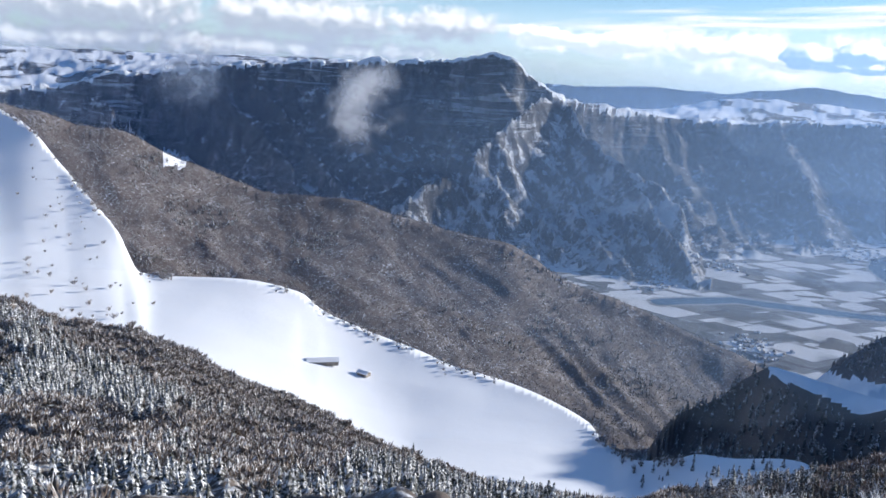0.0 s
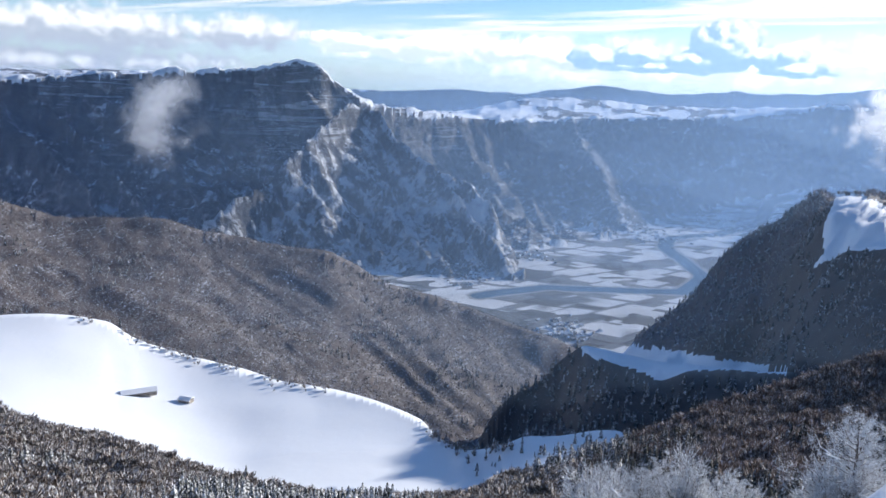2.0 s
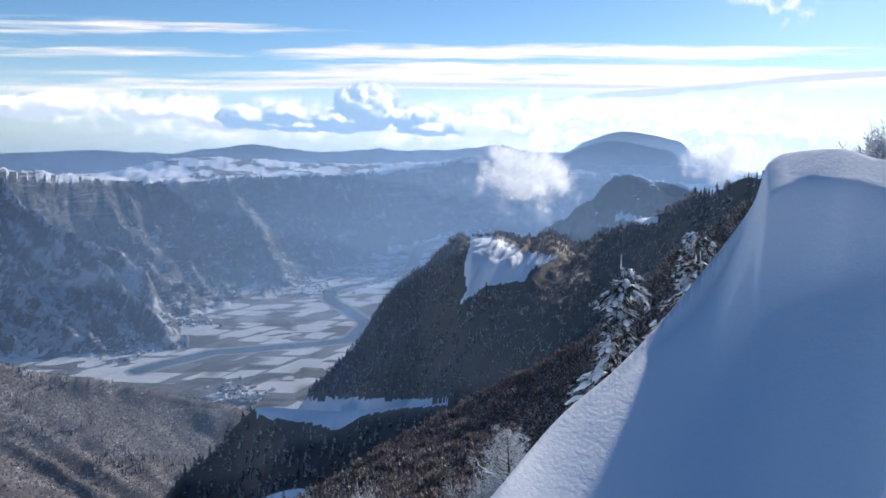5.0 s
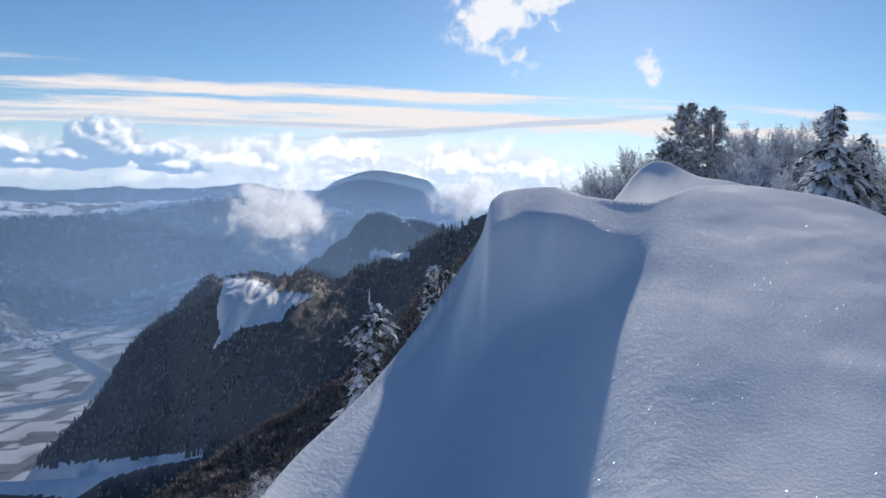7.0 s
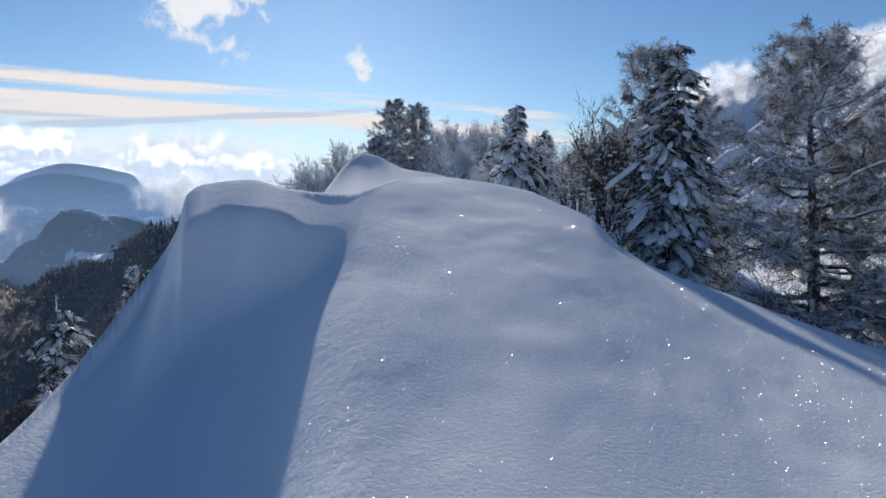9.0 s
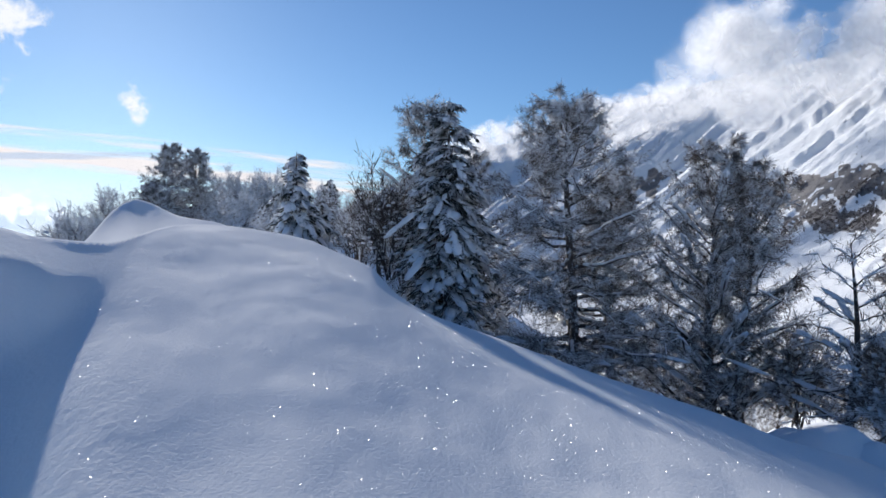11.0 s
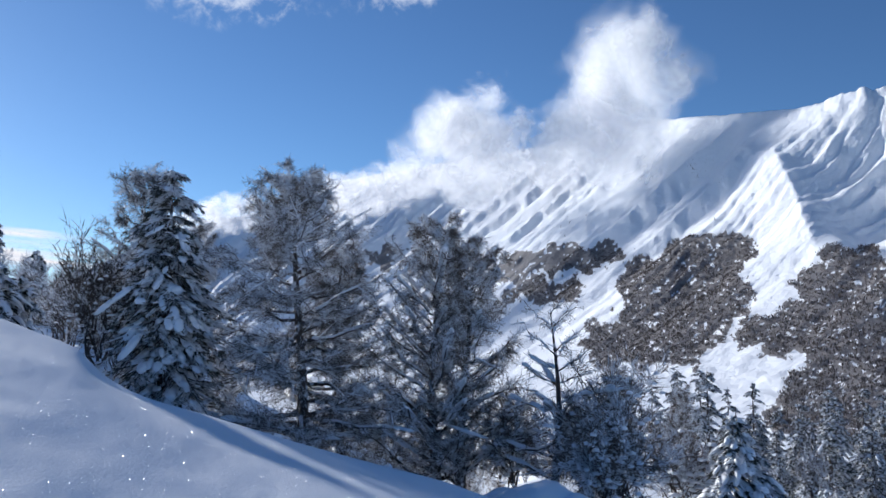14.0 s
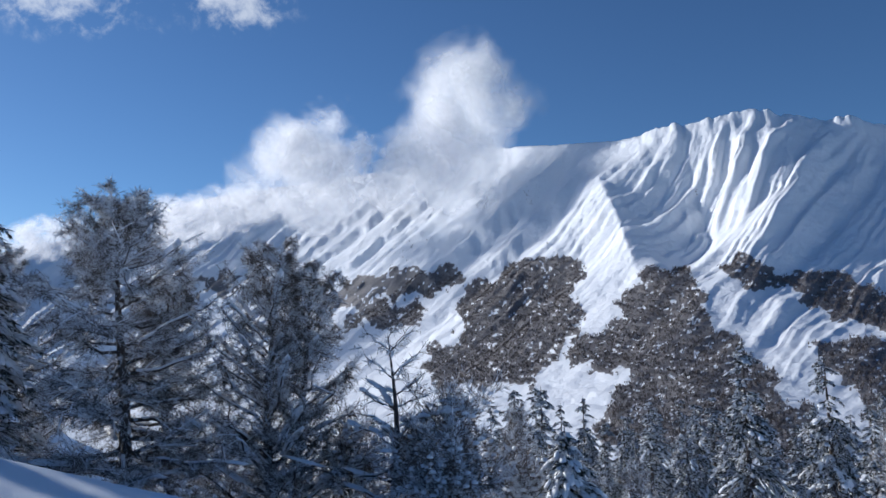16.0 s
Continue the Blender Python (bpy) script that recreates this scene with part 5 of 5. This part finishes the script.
def snow_mound(az, r, w, h, seed):
    """A rounded heap of snow over something buried."""
    u, a = np.meshgrid(np.linspace(0, 1, 12), np.arange(28) * 2 * math.pi / 28, indexing="ij")
    k = 1 + 0.22 * fbm(np.cos(a) * 1.5 + seed, np.sin(a) * 1.5, 3, seed)
    x, y = w * u * k * np.cos(a), w * u * k * np.sin(a)
    z = h * (np.cos(u * math.pi) * 0.5 + 0.5) * (1 + 0.2 * fbm(x * 1.8 + seed, y * 1.8, 3, seed + 4)) - 0.25 * u ** 2
    i, j = np.meshgrid(np.arange(11), np.arange(28), indexing="ij")
    j2 = (j + 1) % 28
    me = mesh_of("snow_mound", np.stack([x, y, z], -1).reshape(-1, 3), np.stack([i * 28 + j, (i + 1) * 28 + j, (i + 1) * 28 + j2, i * 28 + j2], -1).reshape(-1, 4))
    me.materials.append(M_SNOW)
    ob = tagged(new("snow_mound", me), "rounded heap of snow over a buried bush", "snow mound", "snow mounds under the trees")
    ob.location = spot(az, r) - Vector((0, 0, 0.05))


for i, (az, r, w, h) in enumerate(((121.2, 11.4, 1.3, 0.34), (123.6, 11.2, 0.9, 0.26), (118.9, 12.4, 0.9, 0.22), (100.6, 14.6, 0.8, 0.2), (109.2, 13.8, 0.9, 0.2), (82.0, 18.4, 1.2, 0.4))):
    snow_mound(az, r, w, h, 5 + i)


# thickets, set out as copies
def thicket(kinds, places, group):
    for i, (az, r, s) in enumerate(places):
        src = kinds[i % len(kinds)]
        ob = copy_thing(src, Matrix.Translation(spot(az, r) - Vector((0, 0, 0.12))) @ pose(0, 0, 0, 0, 0, (i * 97) % 360) @ Matrix.Scale(s, 4))
        ob["group"] = group


everything = [o for o in scene.collection.objects if o.parent is None]
shrubs = [o for o in everything if o.name.startswith(("shrub", "birch"))]
bushes = [o for o in everything if o.name.startswith("rimed_bush")]
firs = [o for o in everything if o.name.startswith("spruce") and o.get("group") == "spruces in the hollow"]
g = random.Random(5)
thicket(shrubs, [(118 + 14 * g.random(), 19 + 12 * g.random(), 0.5 + 0.3 * g.random()) for i in range(9)], "frosted shrubs in the hollow")
thicket(shrubs, [(130 + 30 * g.random(), 26 + 20 * g.random(), 0.8 + 0.3 * g.random()) for i in range(9)], "frosted shrubs in the hollow")
thicket(firs, [(126 + 36 * g.random(), 42 + 80 * g.random(), 0.55 + 0.4 * g.random()) for i in range(75)], "spruces in the hollow")
thicket(shrubs, [(92 + 26 * g.random(), 20 + 12 * g.random(), 0.35 + 0.25 * g.random()) for i in range(5)], "shrubs behind the larches")
rimed = [o for o in everything if o.name.startswith("rimed_") and not o.name.startswith("rimed_bush")]
thicket(rimed, [(27 + 22 * g.random(), 44 + 18 * g.random(), 0.9 + 0.3 * g.random()) for i in range(20)], "rimed trees below the ridge")
thicket(bushes, [(77.5 + 14 * g.random(), 60 + 30 * g.random(), 0.55 + 0.35 * g.random()) for i in range(26)], "rimed bushes on the ridge")

# ---------------------------------------------------------------- haze sheets and low cloud
def vapour(name, body, lit, alpha_of):
    m, nt, b = material(name)
    nt.nodes.remove(b)
    out = nt.nodes["Material Output"]
    d, t = node(nt, "ShaderNodeBsdfDiffuse"), node(nt, "ShaderNodeBsdfTranslucent")
    put(nt, d.inputs[0], body), put(nt, t.inputs[0], lit)
    both, clear, mix = node(nt, "ShaderNodeMixShader"), node(nt, "ShaderNodeBsdfTransparent"), node(nt, "ShaderNodeMixShader")
    link(nt, d.outputs[0], both.inputs[1]), link(nt, t.outputs[0], both.inputs[2])
    both.inputs[0].default_value = 0.6
    put(nt, mix.inputs[0], alpha_of(nt))
    link(nt, clear.outputs[0], mix.inputs[1]), link(nt, both.outputs[0], mix.inputs[2])
    link(nt, mix.outputs[0], out.inputs[0])
    return m


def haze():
    """Blue-tinted see-through sheets, one behind the other, standing in for aerial haze."""
    m = vapour("haze_sheet_tint", (0.38, 0.6, 0.97), (0.38, 0.6, 0.97), lambda nt: attr(nt, "veil"))
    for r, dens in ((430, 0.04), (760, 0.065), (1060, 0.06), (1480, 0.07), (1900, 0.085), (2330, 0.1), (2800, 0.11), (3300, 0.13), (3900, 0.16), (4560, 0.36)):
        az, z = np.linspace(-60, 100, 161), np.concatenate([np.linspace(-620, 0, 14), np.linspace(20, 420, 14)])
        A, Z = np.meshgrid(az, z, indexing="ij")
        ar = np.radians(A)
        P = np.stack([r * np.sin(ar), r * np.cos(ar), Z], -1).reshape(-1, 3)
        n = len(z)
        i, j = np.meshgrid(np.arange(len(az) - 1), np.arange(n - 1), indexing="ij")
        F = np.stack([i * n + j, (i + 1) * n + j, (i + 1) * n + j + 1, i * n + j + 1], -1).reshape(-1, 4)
        # sheet opacity: thins with height, thickens towards the sun's side
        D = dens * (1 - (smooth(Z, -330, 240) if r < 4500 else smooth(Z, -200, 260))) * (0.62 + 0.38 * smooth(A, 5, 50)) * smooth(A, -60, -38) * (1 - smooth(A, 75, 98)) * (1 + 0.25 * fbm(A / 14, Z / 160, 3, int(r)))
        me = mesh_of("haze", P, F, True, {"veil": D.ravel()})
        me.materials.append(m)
        tagged(new("haze", me), "blue-tinted see-through sheets standing in for haze over the valley", "haze", "", "stuff")


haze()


def wisp(az, el, r, wide, tall, label, seed, slices=5, dense=1.0, lean=0.0, depth=0.5, torn=3.2, grain=3.4):
    """A torn cloud: thin sheets one behind the other, each with its own holes."""
    g = random.Random(seed)

    def alpha(nt):
        tc = node(nt, "ShaderNodeTexCoord").outputs["Object"]
        sep = node(nt, "ShaderNodeSeparateXYZ")
        link(nt, tc, sep.inputs[0])
        u, w, v = (op(nt, "MULTIPLY", o, 2.0) for o in sep.outputs)
        d = op(nt, "ADD", op(nt, "MULTIPLY", u, u), op(nt, "ADD", op(nt, "MULTIPLY", v, v), op(nt, "MULTIPLY", op(nt, "MULTIPLY", w, w), 0.6)))
        shift = node(nt, "ShaderNodeVectorMath", operation="ADD")
        put(nt, shift.inputs[0], stretched(nt, tc, (wide / tall, depth, 1.0)))
        shift.inputs[1].default_value = (g.uniform(0, 50), g.uniform(0, 50), g.uniform(0, 50))
        n = fbm_node(nt, shift.outputs[0], grain, 7, 0.56, 0.25)
        body = op(nt, "ADD", op(nt, "SUBTRACT", 1.0, d), op(nt, "MULTIPLY", op(nt, "SUBTRACT", n, 0.5), torn))
        return op(nt, "MULTIPLY", ramp(nt, body, 0.35, 1.3), 0.5 * dense)

    m = vapour("torn_cloud", (0.95, 0.95, 0.96), (0.95, 0.95, 0.96), alpha)
    V, F = [], []
    for k in range(slices):
        y = (k + 0.5) / slices - 0.5
        b = len(V)
        V += [(-0.5, y, -0.5), (0.5, y, -0.5), (0.5, y, 0.5), (-0.5, y, 0.5)]
        F.append((b, b + 1, b + 2, b + 3))
    me = mesh_of("cloud", np.array(V), np.array(F), False)
    me.materials.append(m)
    ob = new("cloud", me)
    e = radians(el)
    ob.matrix_world = Matrix.Translation((r * math.sin(radians(az)), r * math.cos(radians(az)), r * math.tan(e) + EYE)) @ pose(0, 0, 0, 0, lean, -az) @ Matrix.Diagonal((wide, wide * depth, tall, 1))
    return tagged(ob, label, "cloud", "", "")


wisp(-5.6, -3.4, 2150, 260, 330, "torn white cloud drifting before the cliffs", 1, lean=15)
wisp(-17.6, -2.2, 2150, 260, 260, "thin grey cloud drifting before the cliffs", 2, dense=0.7)
wisp(45.8, -2.2, 1650, 300, 210, "bright small cloud hanging over the valley", 3, dense=1.2)
wisp(59.5, -0.8, 2150, 300, 200, "bright cloud behind the wooded hill", 4)
wisp(98, 7.4, 2900, 560, 200, "white cloud clinging to the far crest", 5, lean=-12, dense=1.5, torn=2.4)
wisp(108.5, 9.3, 2550, 780, 230, "white cloud clinging to the mountain crest", 8, lean=-14, dense=1.6, torn=2.2)
wisp(116.2, 13.0, 2250, 500, 500, "white cloud bank rising off the mountain crest", 6, lean=-22, dense=1.8, torn=2.9, grain=2.8, slices=7)
wisp(121.5, 12.6, 2100, 680, 280, "thin cloud lying along the crest", 9, lean=-12, dense=1.4, torn=2.6)
wisp(127.0, 16.4, 2050, 560, 640, "towering white cloud above the mountain crest", 7, dense=1.8, torn=2.9, grain=2.6, slices=7, lean=8)


# ---------------------------------------------------------------- alpine farm on the pasture
def wood_stone(name, c0, c1, scale):
    m, nt, b = material(name)
    n = fbm_node(nt, where(nt), scale, 5, 0.65)
    put(nt, b.inputs["Base Color"], blend(nt, n, c0, c1))
    b.inputs["Roughness"].default_value = 0.9
    bumped(nt, b, n, 0.5, 0.1)
    return m


M_STONE = wood_stone("rubble_stone", (0.16, 0.14, 0.12), (0.38, 0.35, 0.31), 1.5)
M_PLANK = wood_stone("grey_boards", (0.07, 0.055, 0.045), (0.16, 0.13, 0.11), 2.0)


def solid(name, verts, faces, mat, parent, label=""):
    me = bpy.data.meshes.new(name)
    me.from_pydata(verts, [], faces)
    me.update()
    return part(name, me, mat, parent, label)


def block(name, x0, x1, y0, y1, z0, z1, mat, parent, label=""):
    v = [(x, y, z) for z in (z0, z1) for x, y in ((x0, y0), (x1, y0), (x1, y1), (x0, y1))]
    f = [(3, 2, 1, 0), (4, 5, 6, 7), (0, 1, 5, 4), (1, 2, 6, 5), (2, 3, 7, 6), (3, 0, 4, 7)]
    return solid(name, v, f, mat, parent, label)


def gable(name, l, w, z0, z1, thick, mat, parent, label=""):
    v = []
    for dz in (0, thick):
        v += [(-l, -w, z0 + dz), (l, -w, z0 + dz), (l, 0, z1 + dz), (-l, 0, z1 + dz), (l, w, z0 + dz), (-l, w, z0 + dz)]
    f = [(0, 3, 2, 1), (3, 5, 4, 2), (6, 7, 8, 9), (9, 8, 10, 11), (0, 1, 7, 6), (4, 5, 11, 10), (1, 2, 8, 7), (2, 4, 10, 8), (3, 0, 6, 9), (5, 3, 9, 11)]
    return solid(name, v, f, mat, parent, label)


def farmhouse(az, r, length, width, tall, turn, label):
    ob = tagged(base_at(az, r, "farm_building", 0.5), label, "farm building")
    ob.rotation_euler = (0, 0, radians(turn))
    l, w = length / 2, width / 2
    wall = block("wall", -l, l, -w, w, 0, tall, M_STONE, ob, "grey rubble stone walls")
    gable("roof", l + 0.4, w + 0.5, tall - 0.1, tall + 0.42 * w, 0.2, M_PLANK, ob)
    gable("snow_cover", l + 0.45, w + 0.55, tall + 0.11, tall + 0.42 * w + 0.21, 0.45, M_CLUMP, ob, "thick snow on the roof")
    for k in range(int(length // 4)):
        x = -l + 2 + k * 4
        block("window", x - 0.45, x + 0.45, -w - 0.06, -w - 0.003, 1.1, 2.1, M_PLANK, wall, "dark shuttered window")
    block("door", -0.6, 0.6, -w - 0.08, -w - 0.003, 0, 2.05, M_PLANK, wall, "dark plank door")
    return ob


farmhouse(-8.2, 560, 24, 8, 3.2, 12, "long low stone farm building half buried in snow")
farmhouse(-4.9, 548, 9, 6, 2.8, -30, "small stone hut standing alone in the snow")


# brushwood along the brow of the pasture
def brow(n, a0, a1):
    a = rng.uniform(a0, a1, n)
    r = tab(a, F_MEADOW, 2) - np.abs(rng.normal(0, 9, n)) + 4
    z, k = relief(a, r)
    ok = (fbm(a * 0.6, a * 0, 3, 71) > -0.1)
    ar = np.radians(a)
    return np.stack([r * np.sin(ar), r * np.cos(ar), z + EYE - 0.1], -1)[ok]


p = np.concatenate([brow(420, -12, 21), brow(500, -29.5, -19)])
planted("brushwood", BARE, p, rng.uniform(2, 4.5, len(p)), M_BEECH, "bare brown scrub along the edge of the pasture", 1.3)
p = scatter(120, -29, -20, 560, 1150, (4,))
planted("brushwood", BARE, p, rng.uniform(2.5, 6, len(p)), M_BEECH, "scattered frosted scrub on the open snow slope", 1.5)
p = scatter(90, 14, 30, 330, 420, (4,), lambda a, r, el: r > tab(a, F_MEADOW, 2) - 40)
planted("spruce_wood", SPR, p, rng.uniform(3, 7, len(p)), M_FIR, "dark young spruces at the edge of the pasture")


for az, r in ((42.5, 900), (42.9, 890), (43.9, 895), (44.3, 880), (45.6, 870), (47.9, 850), (48.2, 845)):
    q = np.array([spot(az, r)] * 5) + np.c_[rng.normal(0, 4, (5, 2)), np.zeros(5)]
    planted("brushwood", BARE, q, rng.uniform(4, 7, 5), M_FIR_DARK, "dark clump of bushes on the snowy knoll", 1.6)


# ---------------------------------------------------------------- villages on the valley floor
def village(n, az, r, spread_a, spread_r, label):
    V, F = [], []
    for i in range(n):
        a, rr = az + rng.normal(0, spread_a), r + rng.normal(0, spread_r)
        z, k = relief(np.array([a]), np.array([rr]))
        c = np.array((rr * math.sin(radians(a)), rr * math.cos(radians(a)), z[0] + EYE - 1))
        l, w, h, t = rng.uniform(3, 6), rng.uniform(2.5, 4), rng.uniform(3, 6), rng.uniform(0, 3.14)
        d, e = np.array((math.cos(t), math.sin(t), 0)), np.array((-math.sin(t), math.cos(t), 0))
        b = len(V)
        for zz in (0, h):
            V += [c + d * l + e * w + (0, 0, zz), c - d * l + e * w + (0, 0, zz), c - d * l - e * w + (0, 0, zz), c + d * l - e * w + (0, 0, zz)]
        V += [c + d * l + (0, 0, h + w * 0.5), c - d * l + (0, 0, h + w * 0.5)]
        F += [(b, b + 1, b + 5, b + 4), (b + 1, b + 2, b + 6, b + 5), (b + 2, b + 3, b + 7, b + 6), (b + 3, b, b + 4, b + 7),
              (b + 4, b + 5, b + 9, b + 8), (b + 6, b + 7, b + 8, b + 9), (b + 4, b + 8, b + 7, b + 7), (b + 5, b + 6, b + 9, b + 9)]
    quads = [f for f in F if f[2] != f[3]]
    me = bpy.data.meshes.new("village")
    me.from_pydata([tuple(v) for v in V], [], quads + [f[:3] for f in F if f[2] == f[3]])
    me.materials.append(M_HOUSE)
    tagged(new("village", me), label, "village", "", "stuff")


M_HOUSE = leafy("plastered_houses", (0.2, 0.18, 0.16), (0.42, 0.39, 0.36), SNOW, 0.56, 0.7, 0.05)
for n, az, r, sa, sr, label in ((80, 24.5, 1650, 1.0, 55, "pale village houses on the valley floor"), (90, 30, 2900, 1.5, 90, "distant houses by the river"), (70, 17, 2120, 1.0, 50, "small village at the foot of the massif"),
                                (60, 34.5, 3300, 1.2, 90, "far houses along the valley"), (50, 21, 2350, 1.2, 60, "hamlet below the cliffs")):
    village(n, az, r, sa, sr, label)

# ---------------------------------------------------------------- glints: added ice facets on the drift, tilted to mirror the sun to the eye
def crystals(n):
    a = rng.uniform(64, 128, n)
    r = rng.uniform(2.4, 13, n) ** 1.0
    z, k = relief(a, r)
    ok = r < tab(a, NEAR, 2) * 0.97
    a, r, z = a[ok], r[ok], z[ok]
    c = np.stack([r * np.sin(np.radians(a)), r * np.cos(np.radians(a)), z + EYE + 0.008], -1)
    eye = np.array((0.1, 0.1, EYE)) - c
    # normals halfway between sun and eye, so each added facet glints
    s = np.array(toward_sun) + eye / np.linalg.norm(eye, axis=1)[:, None] + rng.normal(0, 0.06, c.shape)
    s /= np.linalg.norm(s, axis=1)[:, None]
    u = np.cross(s, (0.3, 0.9, 0.1))
    u /= np.linalg.norm(u, axis=1)[:, None]
    v = np.cross(s, u)
    w = (rng.uniform(0.0012, 0.0034, len(c)) * (0.6 + r / 7))[:, None]
    V = np.stack([c + u * w, c + v * w, c - u * w, c - v * w], 1).reshape(-1, 3)
    me = mesh_of("ice_crystals", V, np.arange(len(V)).reshape(-1, 4), False)
    m, nt, b = material("glint_facet")
    b.inputs["Base Color"].default_value, b.inputs["Roughness"].default_value = (0.97, 0.98, 1, 1), 0.3
    me.materials.append(m)
    tagged(new("ice_crystals", me), "tiny ice facets added as glints on the snow, aimed at the eye", "ice crystals", "", "stuff")


crystals(2600)
